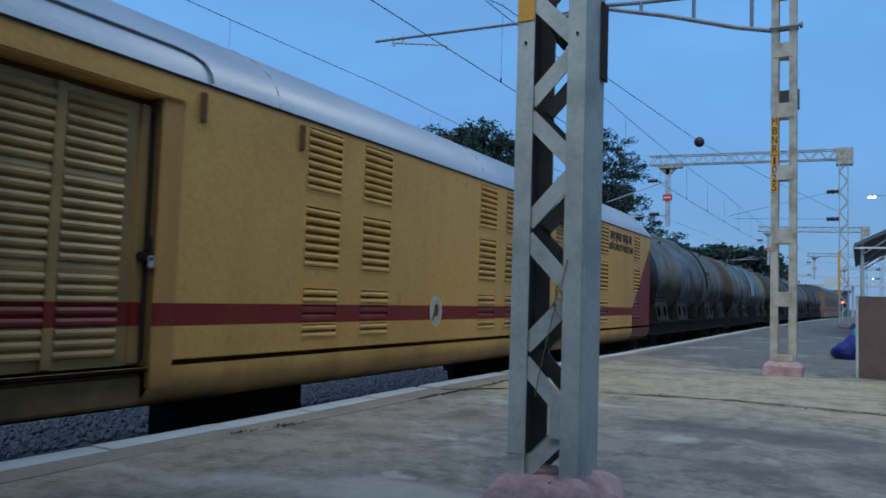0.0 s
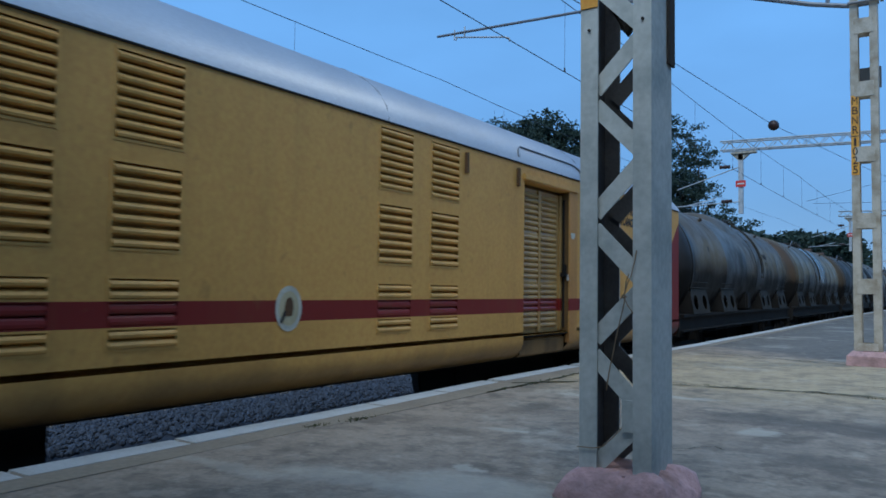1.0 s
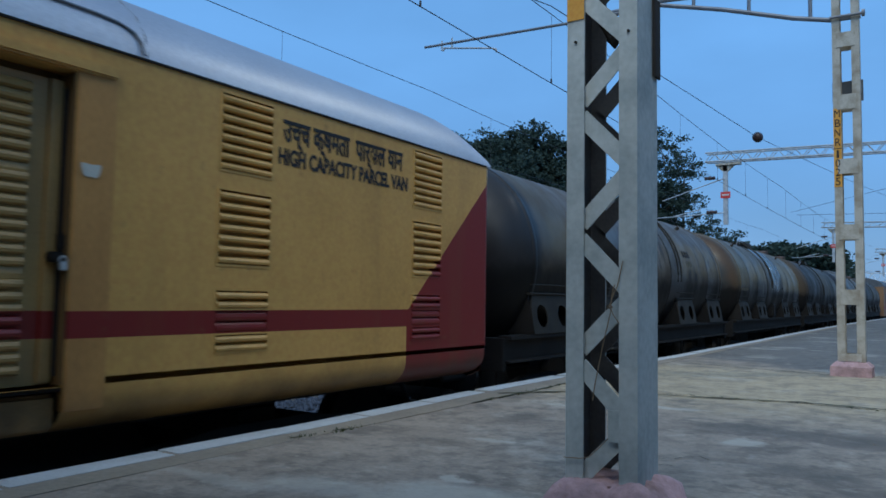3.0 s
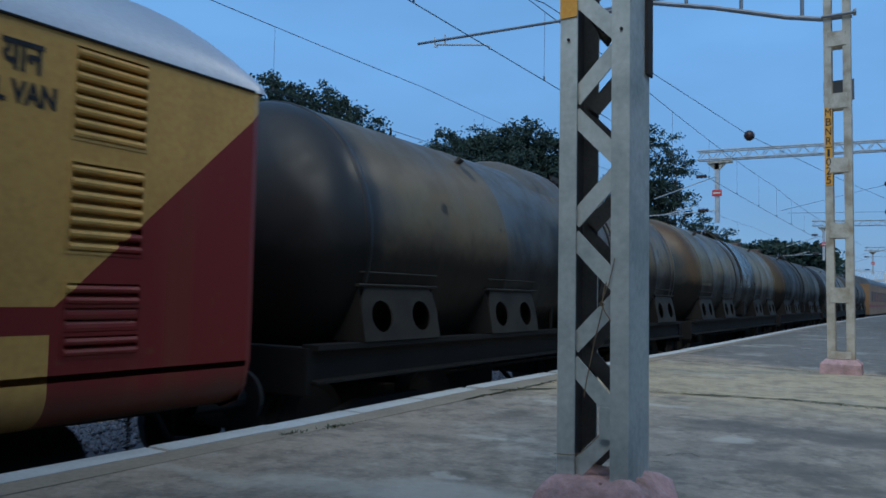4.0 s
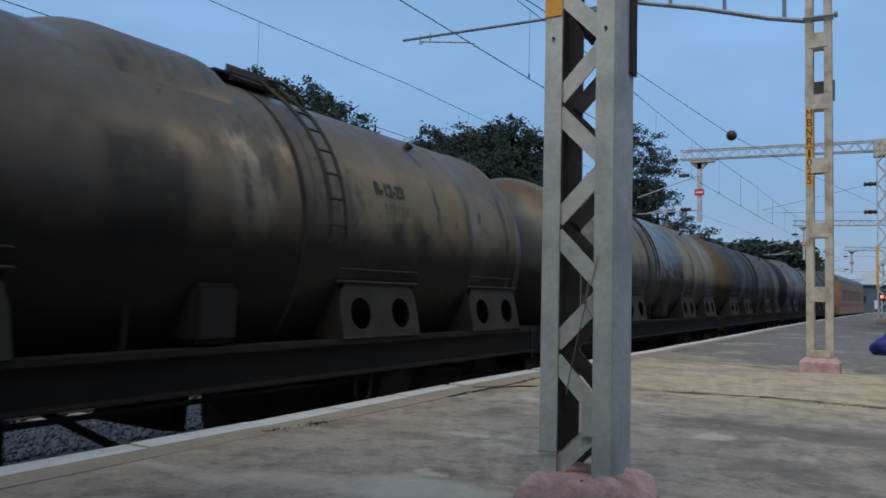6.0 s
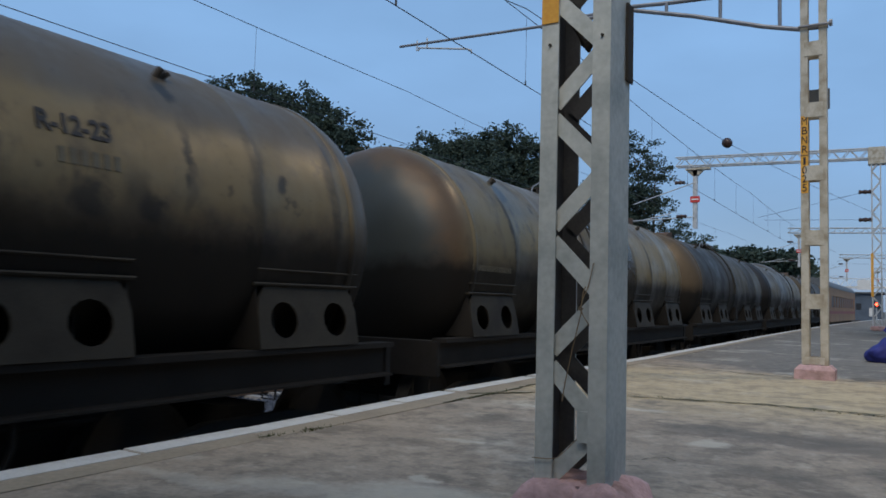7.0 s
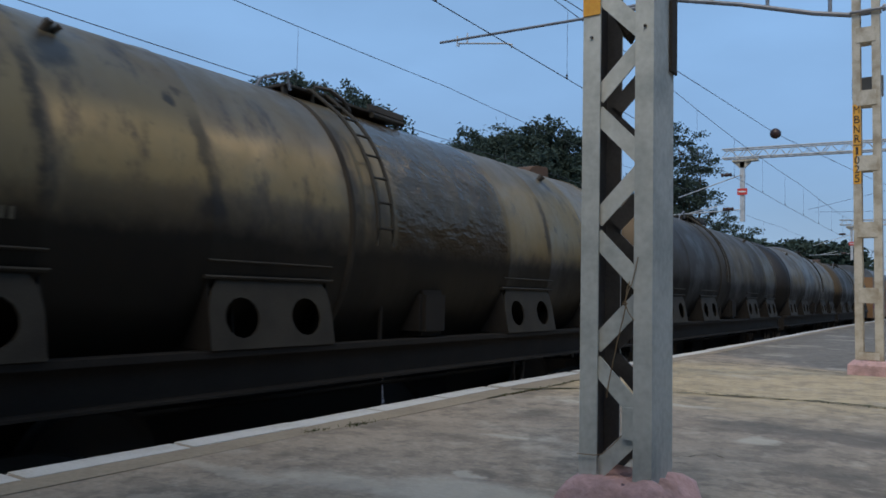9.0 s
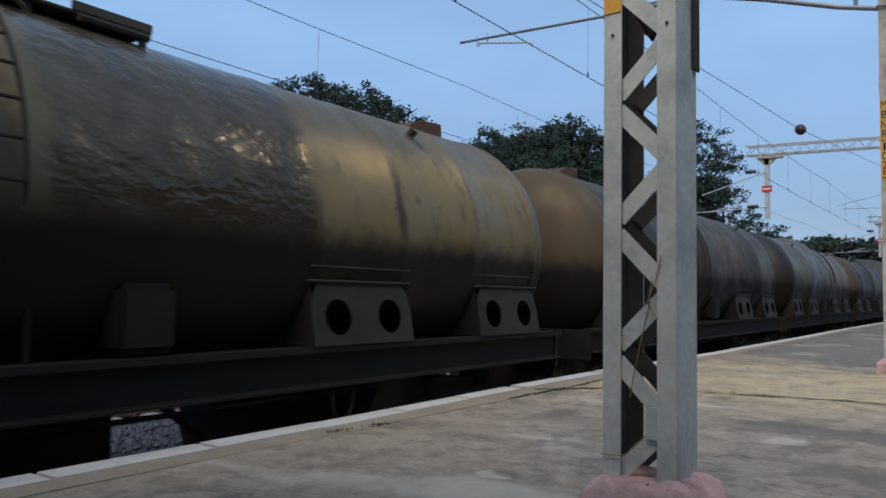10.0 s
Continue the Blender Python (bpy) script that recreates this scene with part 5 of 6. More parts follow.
def build_near_mast():
    m = thing("lattice_mast", "galvanised steel lattice mast standing on the platform", "mast", pose(-1.48, 3.38, 0))
    me = channel_mesh("channel", 0.088, 0.30, 8.2)
    me.materials.append(M_STEEL)
    # inner faces and rear lacing take the steel with shade painted in
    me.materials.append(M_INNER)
    shared("channel", me, m, pose(0, 0, 0.05))
    shared("channel", me, m, Matrix.Translation((0.35, 0.30, 0.05)) @ pose(0, 0, 0, 0, 0, 180))
    k, z = 0, -0.20
    while z < 8.0:
        for y, n in ((0.018, -1), (0.282, 1)):
            x0, x1 = (0.066, 0.284) if k % 2 else (0.284, 0.066)
            bm = flat_bar(bmesh.new(), (x0, y, z + 0.037), (x1, y, z + 0.262), 0.08, 0.008, (0, n, 0))
            bmesh.ops.translate(bm, verts=bm.verts, vec=(0, -n * (0.010 if k % 2 else 0.0), 0))
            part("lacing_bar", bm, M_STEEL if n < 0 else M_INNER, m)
        z += 0.2985
        k += 1
    bm = box(bmesh.new(), (0.0, -0.006, 2.33), (0.088, -0.001, 3.5))
    part("painted_band", bm, M_ORANGE, m, "orange painted number band")
    for x, z in ((0.045, 2.22), (0.31, 2.23)):
        bm = rod(bmesh.new(), (x, -0.010, z), (x, 0.0, z), 0.007, 10)
        part("bolt", bm, M_BLACK, m)
    bm = box(bmesh.new(), (0.352, 0.22, 2.065), (0.366, 0.31, 2.46), bevel=0.003)
    part("back_plate", bm, M_BLACK, m, "dark notice plate seen edge on")
    bm = tube(bmesh.new(), [(0.06, 0.32, 2.4), (0.12, 0.312, 2.3), (0.2, 0.312, 2.42), (0.27, 0.312, 2.3)], 0.035, 8)
    part("rope_coil", bm, M_BLACK, m)
    # brown wire tied round the lacing
    for pts, r in (([(0.14, -0.012, 0.50), (0.152, -0.012, 0.58), (0.19, -0.012, 0.76), (0.228, -0.013, 0.915), (0.228, -0.014, 0.945), (0.236, -0.013, 1.01), (0.248, -0.012, 1.04)], 0.0030),
                   ([(0.224, -0.014, 0.94), (0.243, -0.014, 1.0), (0.258, -0.012, 1.03), (0.275, -0.012, 1.10), (0.284, -0.008, 1.15)], 0.0028),
                   ([(0.226, -0.014, 0.935), (0.24, -0.013, 0.90), (0.268, -0.012, 0.86)], 0.0025),
                   ([(0.215, -0.016, 0.93), (0.226, -0.020, 0.948), (0.238, -0.016, 0.936), (0.226, -0.010, 0.926), (0.215, -0.016, 0.94)], 0.0035),
                   ([(-0.006, -0.012, 0.224), (0.08, -0.012, 0.228), (0.12, -0.012, 0.238), (0.17, -0.012, 0.285), (0.215, -0.010, 0.335)], 0.0025)):
        part("tie_wire", tube(bmesh.new(), pts, r, 5), M_TWINE, m)
    part("gusset", prism(bmesh.new(), [(0.208, 0.315), (0.262, 0.315), (0.262, 0.46), (0.208, 0.46)], 0.006, Matrix(((1, 0, 0, 0), (0, 0, -1, 0.012), (0, 1, 0, 0), (0, 0, 0, 1)))), M_STEEL, m)
    muff(m, (-0.12, -0.15), (0.50, 0.42), 0.125)


M_TWINE = material("brown_twine", (0.26, 0.19, 0.12), 0.9, bump=0)
build_near_mast()


def build_boom_mast():
    y0 = 11.78
    m = thing("channel_mast", "cream twin-channel overhead line mast with lettered orange band", "mast", pose(-1.12, y0, 0))
    me = channel_mesh("channel", 0.10, 0.20, 8.6)
    me.materials.append(M_MAST)
    me.materials.append(M_MAST)
    shared("channel", me, m, pose(0, 0, 0.1))
    shared("channel", me, m, Matrix.Translation((0.34, 0.20, 0.1)) @ pose(0, 0, 0, 0, 0, 180))
    for z in (0.20, 0.97, 1.87, 2.79, 3.70, 4.59, 5.5, 6.4, 7.3):
        bm = box(bmesh.new(), (0.05, -0.010, z), (0.29, -0.001, z + 0.21 if z > 0.5 else z + 0.1))
        part("batten_plate", bm, M_MAST, m)
        bm = box(bmesh.new(), (0.05, 0.201, z), (0.29, 0.210, z + 0.21 if z > 0.5 else z + 0.1))
        part("batten_plate", bm, M_MAST, m)
    bm = box(bmesh.new(), (-0.025, 0.215, 3.85), (0.365, 0.24, 4.15), bevel=0.004)
    part("back_plate", bm, M_SHED, m, "dark notice plate")
    bm = box(bmesh.new(), (0.0, -0.006, 2.61), (0.098, -0.001, 3.72))
    part("painted_band", bm, M_ORANGE, m, "orange painted band with black characters")
    flat = Matrix(((1, 0, 0, 0.05), (0, 0, -1, -0.009), (0, 1, 0, 0), (0, 0, 0, 1)))
    for k, ch in enumerate("MBNR"):
        lettering("character", ch, 0.155, M_LETTER, m, flat @ Matrix.Translation((0, 3.64 - 0.135 * k, 0)), 0.07)
    bm = box(bmesh.new(), (0.0, -0.009, 3.145), (0.098, -0.006, 3.157))
    part("divider", bm, M_LETTER, m)
    for k, ch in enumerate("1025"):
        lettering("character", ch, 0.155, M_LETTER, m, flat @ Matrix.Translation((0, 3.065 - 0.128 * k, 0)), 0.06 if ch != "1" else 0.03)
    bm = bmesh.new()
    for z0, z1, k0, k1 in ((-0.01, 0.13, 1.0, 0.98), (0.13, 0.19, 0.98, 0.76)):
        v = [bm.verts.new((0.17 + sx * 0.255 * k, 0.09 + sy * 0.24 * k, z)) for z, k in ((z0, k0), (z1, k1)) for sx, sy in ((-1, -1), (1, -1), (1, 1), (-1, 1))]
        for i in range(4):
            bm.faces.new((v[i], v[(i + 1) % 4], v[4 + (i + 1) % 4], v[4 + i]))
        bm.faces.new(v[4:])
    bmesh.ops.remove_doubles(bm, verts=bm.verts, dist=0.001)
    part("base", bm, M_PINK, m, "squared pink limewashed concrete base")
    # tapered bracket boom over the near track and the tube that holds the contact wire
    low = [(0.36, 5.02), (-0.02, 5.03), (-0.5, 5.15), (-1.5, 5.48), (-2.5, 5.755), (-3.4, 5.74)]
    bm = tube(bmesh.new(), [(x, 0.08, z) for x, z in low], 0.035, 8)
    part("boom_chord", bm, M_TUBE, m)
    bm = tube(bmesh.new(), [(0.1, 0.12, 5.68), (-0.99, 0.12, 5.735), (-1.95, 0.12, 5.785), (-2.5, 0.12, 5.83), (-3.4, 0.12, 5.80)], 0.035, 8)
    part("boom_chord", bm, M_TUBE, m)
    for x, z0, z1 in ((-0.28, 5.10, 5.70), (-1.12, 5.35, 5.74), (-1.94, 5.58, 5.78)):
        part("boom_post", rod(bmesh.new(), (x, 0.09, z0), (x, 0.09, z1), 0.028, 8), M_TUBE, m)
    bm = rod(bmesh.new(), (-0.02, -0.04, 5.02), (0.42, -0.04, 5.02), 0.022, 8)
    part("clamp", bm, M_TUBE, m)
    bm = rod(bmesh.new(), (0.38, -0.04, 5.02), (0.42, -0.04, 5.02), 0.05, 10)
    part("clamp_nut", bm, M_TUBE, m)
    bm = rod(bmesh.new(), (-3.2, 0.0, 5.69), (-7.0, 0.0, 5.80), 0.026, 8)
    part("register_tube", bm, M_TUBE, m, "thin grey tube held out over the track")
    bm = tube(bmesh.new(), [(-6.61, 0.0, 5.86), (-6.61, 0.0, 5.67), (-6.57, 0.0, 5.66), (-6.55, 0.0, 5.72)], 0.014, 6)
    part("steady_arm", bm, M_GALV, m)
    bm = tube(bmesh.new(), [(-6.58, 0.0, 5.715), (-5.52, 0.0, 5.535), (-5.43, 0.0, 5.50), (-5.425, 0.0, 5.44)], 0.016, 6)
    part("steady_arm", bm, M_GALV, m)
    part("tube_clip", rod(bmesh.new(), (-6.384, 0, 5.69), (-6.384, 0, 5.88), 0.015, 6), M_GALV, m)


build_boom_mast()


def wire(name, label, pts, r):
    bm = tube(bmesh.new(), pts, r, 5)
    return tagged(part(name, bm, M_WIRE), label, "wire")


LINE = [-12 + 3 * k for k in range(34)]
for x0, zc, zm, first, pitch in ((-6.54, 5.46, 6.92, -5.0, 4.78), (-12.18, 5.46, 6.96, 2.4, 9.6)):
    wire("contact_wire", "dark contact wire strung along the track", [(x0 + bend(y), y, zc) for y in LINE], 0.009)
    w = wire("catenary_wire", "dark carrier wire strung above the contact wire", [(x0 + bend(y), y, zm + 0.12 * ((y + 6) % 24 - 12) ** 2 / 144 - 0.06) for y in LINE], 0.009)
    for k in range(14 if pitch < 5 else 7):
        y = first + pitch * k
        sag = 0.12 * ((y + 6) % 24 - 12) ** 2 / 144 - 0.06
        bm = rod(bmesh.new(), (x0 + bend(y), y, zc), (x0 + bend(y), y, zm + sag), 0.004, 5)
        part("dropper", bm, M_WIRE, w)
        part("dropper_clip", rod(bmesh.new(), (x0 + bend(y), y, zc), (x0 + bend(y), y, zc + 0.09), 0.018, 6), M_WIRE, w)
anchor = wire("anchor_wire", "anchor wire with a brown insulator crossing the track", [(-7.9, 9.0, 6.95), (-6.5, 14.0, 7.05), (-5.4, 30.0, 7.23), (-3.56, 44.0, 7.47), (-1.0, 60.0, 7.7)], 0.010)
bm = lathe(bmesh.new(), [(0.02, -0.2), (0.14, -0.17), (0.19, -0.06), (0.10, 0.0), (0.19, 0.06), (0.14, 0.17), (0.02, 0.2)], 18, (-5.4, 30.0, 7.23), "Y")
part("insulator", bm, M_INSUL, anchor, "round brown insulator", smooth=True)


def truss(root, a, b, size, n, mat):
    """A square lattice girder from a to b, size wide and high, in n bays."""
    a, b = Vector(a), Vector(b)
    r = 0.045
    for e in (0, size):
        for f in (0, size):
            part("chord", rod(bmesh.new(), a + Vector((0, e, f)), b + Vector((0, e, f)), r, 6), mat, root)
    bm = bmesh.new()
    for k in range(n):
        p, q = a.lerp(b, k / n), a.lerp(b, (k + 1) / n)
        mid = (p + q) / 2
        for e in (0, size):
            rod(bm, p + Vector((0, e, 0)), mid + Vector((0, e, size)), 0.022, 5)
            rod(bm, mid + Vector((0, e, size)), q + Vector((0, e, 0)), 0.022, 5)
        rod(bm, p, p + Vector((0, size, 0)), 0.022, 5)
    tagged(part("bracing", bm, mat, root), kind="stuff")


def lattice_column(root, x, y, top, w, bays, mat):
    for e in (0, w):
        for f in (0, w * 0.7):
            part("post", box(bmesh.new(), (x + e - 0.03, y + f - 0.03, 0.05), (x + e + 0.03, y + f + 0.03, top)), mat, root)
    bm = bmesh.new()
    for k in range(bays):
        z0, z1 = 0.1 + (top - 0.1) * k / bays, 0.1 + (top - 0.1) * (k + 1) / bays
        for f in (0, w * 0.7):
            l, r = (x, x + w) if k % 2 else (x + w, x)
            flat_bar(bm, (l, y + f, z0), (r, y + f, z1), 0.07, 0.01, (0, 1, 0))
    tagged(part("bracing", bm, mat, root), kind="stuff")


def build_portal(y, sh, full=True):
    p = thing("overhead_portal", "galvanised steel lattice gantry carrying overhead line equipment", "gantry", group="gantries over the tracks")
    X = lambda x: x + sh
    truss(p, (X(-10.75), y, 9.02), (X(-0.6), y, 8.78), 0.5, 12, M_GALV)
    lattice_column(p, X(-0.9), y, 9.2, 0.40, 17, M_GALV)
    part("knee_plate", box(bmesh.new(), (X(-1.05), y - 0.05, 8.45), (X(-0.25), y + 0.5, 9.35), bevel=0.03), M_MAST, p)
    bm = box(bmesh.new(), (X(-10.2), y, 8.76), (X(-8.85), y + 0.4, 8.86))
    part("hanger_plate", bm, M_MAST, p)
    bm = box(bmesh.new(), (X(-9.8), y + 0.1, 5.4), (X(-9.56), y + 0.3, 8.76))
    part("drop_arm", bm, M_GALV, p)
    bm = prism(bmesh.new(), [(-0.5, 0), (0.5, 0), (0.14, -0.35), (-0.14, -0.35)], 0.2, Matrix(((1, 0, 0, X(-9.68)), (0, 0, 1, y + 0.1), (0, 1, 0, 8.76), (0, 0, 0, 1))))
    part("gusset", bm, M_MAST, p)
    s = part("warning_plate", box(bmesh.new(), (X(-9.93), y + 0.05, 6.88), (X(-9.40), y + 0.075, 7.24)), M_RED, p, "small red warning plate")
    part("legend_bar", box(bmesh.new(), (X(-9.86), y + 0.04, 7.02), (X(-9.47), y + 0.05, 7.10)), M_WHITE, s)
    # cantilever for the far track and cross wires with insulators
    for a, b in (((-9.7, 8.0), (-13.2, 6.9)), ((-9.7, 6.05), (-13.6, 5.9)), ((-11.0, 6.3), (-12.6, 5.95))):
        part("cantilever_tube", rod(bmesh.new(), (X(a[0]), y, a[1]), (X(b[0]), y, b[1]), 0.03, 6), M_GALV, p)
    for x, z in ((-10.5, 8.05), (-10.4, 6.1), (-1.2, 7.05), (-1.2, 5.62)):
        bm = lathe(bmesh.new(), [(0.03, -0.3), (0.12, -0.26), (0.08, -0.13), (0.12, 0.0), (0.08, 0.13), (0.12, 0.26), (0.03, 0.3)], 12, (X(x), y, z), "X")
        part("insulator", bm, M_INSUL, p)
    for (x0, z0), (x1, z1) in (((-1.2, 7.05), (-6.3, 5.9)), ((-1.2, 5.62), (-6.0, 5.75))):
        part("span_wire", rod(bmesh.new(), (X(x0), y, z0), (X(x1), y, z1), 0.009, 5), M_WIRE, p)
    part("foot", box(bmesh.new(), (X(-1.02), y - 0.2, -0.02), (X(-0.35), y + 0.5, 0.22), bevel=0.05), M_PINK, p)
    bm = box(bmesh.new(), (X(-0.97), y - 0.04, 1.7), (X(-0.85), y - 0.035, 3.9))
    part("painted_band", bm, M_ORANGE, p)
    return p


build_portal(44.0, 0.0)
build_portal(87.0, 1.2)
build_portal(130.0, 3.6)
build_portal(172.0, 7.0)


# ---- trees ----
def build_tree(x, y, ground, crown, seed, leaves, leaf=0.2, tuft=1.0, name="tree", label="dark leafy tree behind the tracks"):
    """Trunk, limbs and leaves; crown: blobs (dx, dy, z, rx, rz) relative to the foot."""
    rng = random.Random(seed)
    t = thing(name, label, "tree")
    lowest = min(c[2] - c[4] for c in crown)
    bm = bmesh.new()
    tube_pts = [(x, y, ground), (x + 0.1, y, ground + (lowest - ground) * 0.5), (x, y + 0.1, lowest + 0.4)]
    for a, b, r in ((0, 1, 0.26), (1, 2, 0.2)):
        rod(bm, tube_pts[a], tube_pts[b], r, 9, r * 0.8)
    for dx, dy, z, rx, rz in crown:
        rod(bm, tube_pts[2], (x + dx, y + dy, z - rz * 0.2), 0.12, 7, 0.04)
        for _ in range(3):
            rod(bm, (x + dx * 0.8, y + dy, z - rz * 0.4), (x + dx + rng.uniform(-0.8, 0.8) * rx, y + dy + rng.uniform(-0.6, 0.6) * rx, z + rng.uniform(-0.1, 0.85) * rz), 0.04, 5, 0.012)
    part("trunk", bm, M_BARK, t)
    vs, fs = [], []
    weights = [c[3] * c[3] * c[4] for c in crown]
    for dx, dy, z, rx, rz in rng.choices(crown, weights, k=leaves // 44):
        d = Vector((rng.gauss(0, 1), rng.gauss(0, 1), rng.gauss(0, 1))).normalized()
        k = rng.uniform(0.1, 1.0) ** 0.35 * rng.choice((0.85, 0.93, 1.0, 1.1, 1.2, 1.3))
        c = Vector((x + dx + d.x * rx * k, y + dy + d.y * rx * k, z + d.z * rz * k))
        spread = rng.uniform(0.75, 1.25) * leaf * tuft
        for _ in range(44):
            p = c + Vector((rng.gauss(0, spread), rng.gauss(0, spread), rng.gauss(0, spread * 0.6)))
            e = Euler((rng.uniform(0, 6.3), rng.uniform(0, 6.3), rng.uniform(0, 6.3))).to_matrix()
            w, h = leaf * rng.uniform(0.35, 0.6), leaf * rng.uniform(0.7, 1.2)
            i = len(vs)
            vs += [p + e @ Vector(q) for q in ((0, -h / 2, 0), (w / 2, 0, 0.02), (0, h / 2, 0), (-w / 2, 0, 0.02))]
            fs.append((i, i + 1, i + 2, i + 3))
    me = bpy.data.meshes.new("crown")
    me.from_pydata(vs, [], fs)
    me.materials.append(M_LEAF)
    c = new("crown", me)
    c.parent = t
    return t


build_tree(-18.0, 18.6, -1.25, [(-2.9, 0, 7.8, 1.0, 0.9), (-1.6, 0.3, 7.7, 1.1, 0.95), (-0.5, 0, 7.3, 1.2, 0.95), (0.9, 0.2, 6.95, 1.2, 0.95), (2.2, 0, 6.4, 1.1, 0.85), (3.2, 0, 5.8, 0.9, 0.8), (0, 0, 5.6, 3.3, 1.3), (-2.6, 0, 6.3, 1.5, 1.2)], 11, 46000, 0.15, 0.8)
build_tree(-25.0, 46.0, -1.25, [(-3.6, 0, 11.6, 1.6, 1.3), (-1.8, 0, 11.4, 1.7, 1.3), (0.2, 0, 11.0, 1.8, 1.3), (2.2, 0, 11.5, 1.8, 1.3), (3.6, 0, 10.9, 1.4, 1.2), (4.3, 0, 9.6, 1.2, 1.4), (-4.4, 0, 10.4, 1.2, 1.4), (0, 0, 8.8, 4.8, 2.4)], 12, 60000, 0.26, 0.9)
build_tree(-17.0, 62.0, -1.25, [(-1.6, 0, 13.5, 1.6, 1.7), (0.2, 0, 12.0, 1.3, 1.4), (-1.4, 0, 9.6, 2.2, 2.2), (0.8, 0, 8.0, 1.7, 1.6), (2.5, 0, 5.9, 1.6, 1.3), (-3.4, 0, 8.2, 3.0, 3.6)], 13, 24000, 0.25, 1.0)
build_tree(-20.2, 12.2, -1.25, [(0, 0, 2.7, 1.3, 1.0), (-1.0, 0.3, 2.2, 1.2, 0.9), (0.8, 0, 2.1, 1.1, 0.9)], 14, 13000, 0.14, label="low leafy tree behind the tracks")


def build_woods():
    rng = random.Random(21)
    vs, fs = [], []
    for k in range(2200):
        u = rng.random()
        x, y = -38 + 27 * u, 140 + rng.uniform(-8, 8)
        top = 11.6 - 3.2 * max(u - 0.25, 0) / 0.75 + 0.7 * math.sin(9 * u + 1) + 0.4 * math.sin(23 * u)
        if u > 0.93:
            top -= (u - 0.93) * 40
        c = Vector((x, y, rng.uniform(0.3, 1.0) ** 0.5 * top))
        for _ in range(22):
            p = c + Vector((rng.gauss(0, 0.8), rng.gauss(0, 0.8), rng.gauss(0, 0.45)))
            e = Euler((rng.uniform(0, 6.3), rng.uniform(0, 6.3), rng.uniform(0, 6.3))).to_matrix()
            i = len(vs)
            vs += [p + e @ Vector(q) for q in ((0, -0.4, 0), (0.28, 0, 0), (0, 0.4, 0), (-0.28, 0, 0))]
            fs.append((i, i + 1, i + 2, i + 3))
    me = bpy.data.meshes.new("far_woods")
    me.from_pydata(vs, [], fs)
    me.materials.append(M_LEAF)
    tagged(new("far_woods", me), "dark row of trees far along the line", "trees", kind="stuff")


build_woods()


# ---- the far end of the platform ----
def build_low_wall():
    m = Matrix.Translation((0.0, 12.36, 0)) @ pose(0, 0, 0, 0, 0, -24)
    w = tagged(new("wall_low"), "low brown plastered wall on the platform", "wall", kind="structure")
    w.matrix_basis = m
    part("panel", box(bmesh.new(), (0.03, -0.09, -0.02), (2.4, 0.09, 1.15), bevel=0.012), M_BRICK, w)
    part("end_post", box(bmesh.new(), (-0.01, -0.10, -0.02), (0.026, 0.10, 1.16), bevel=0.008), M_COPING, w)


def build_bundle():
    b = thing("cloth_bundle", "blue cloth bundle with teal corner lying on the platform", "bundle", pose(-0.22, 16.6, 0) @ Matrix.Diagonal((1.12, 1.1, 1.3, 1)))
    rng = random.Random(9)
    bm = bmesh.new()
    bmesh.ops.create_icosphere(bm, subdivisions=4, radius=1.0)
    for v in bm.verts:
        p = v.co.copy()
        n = noise.noise(p * 1.7) * 0.2 + noise.noise(p * 4.2) * 0.09
        v.co = Vector((p.x * 0.24 * (1 + n) + 0.08 * max(p.z, 0), p.y * 0.22 * (1 + n), max(0.19 + p.z * 0.24 * (1 + n), 0.0) * (0.85 + 0.32 * p.x)))
    part("sack", bm, M_BLUE, b, "deep blue cloth sack", smooth=True)
    bm = bmesh.new()
    bmesh.ops.create_icosphere(bm, subdivisions=3, radius=1.0)
    for v in bm.verts:
        p = v.co.copy()
        n = noise.noise(p * 2.5 + Vector((3, 1, 0))) * 0.15
        v.co = Vector((0.17 + p.x * 0.09 * (1 + n), -0.02 + p.y * 0.12, 0.34 + p.z * 0.13 * (1 + n)))
    part("corner", bm, M_TEAL, b, "teal cloth corner", smooth=True)
    part("knot", rod(bmesh.new(), (0.08, 0, 0.44), (0.12, 0, 0.53), 0.05, 8, 0.025), M_BLUE, b)


def build_shelter():
    s = thing("platform_shelter", "grey sheet-roofed platform shelter on thin posts", "shelter")
    y = 30.0
    bm = prism(bmesh.new(), [(-0.18, 3.12), (-0.16, 3.26), (0.9, 3.80), (2.2, 4.1), (4.0, 4.1), (4.0, 3.98), (2.2, 3.98), (0.9, 3.66)], 14.0,
               Matrix(((1, 0, 0, 0), (0, 0, 1, y), (0, 1, 0, 0), (0, 0, 0, 1))))
    part("roof", bm, M_SHED, s, "curved grey sheet roof")
    part("eaves_beam", box(bmesh.new(), (-0.15, y + 0.02, 3.08), (4.0, y + 0.10, 3.14)), M_WHITE, s)
    for yy in (0.3, 4.5, 9.0, 13.5):
        for x in (0.1, 3.6):
            part("post", rod(bmesh.new(), (x, y + yy, -0.01), (x, y + yy, 3.7), 0.06, 10), M_GALV, s)
            part("rafter", rod(bmesh.new(), (x, y + yy, 2.9), (x + 1.0 if x < 1 else x - 1.0, y + yy, 3.6), 0.03, 6), M_GALV, s)


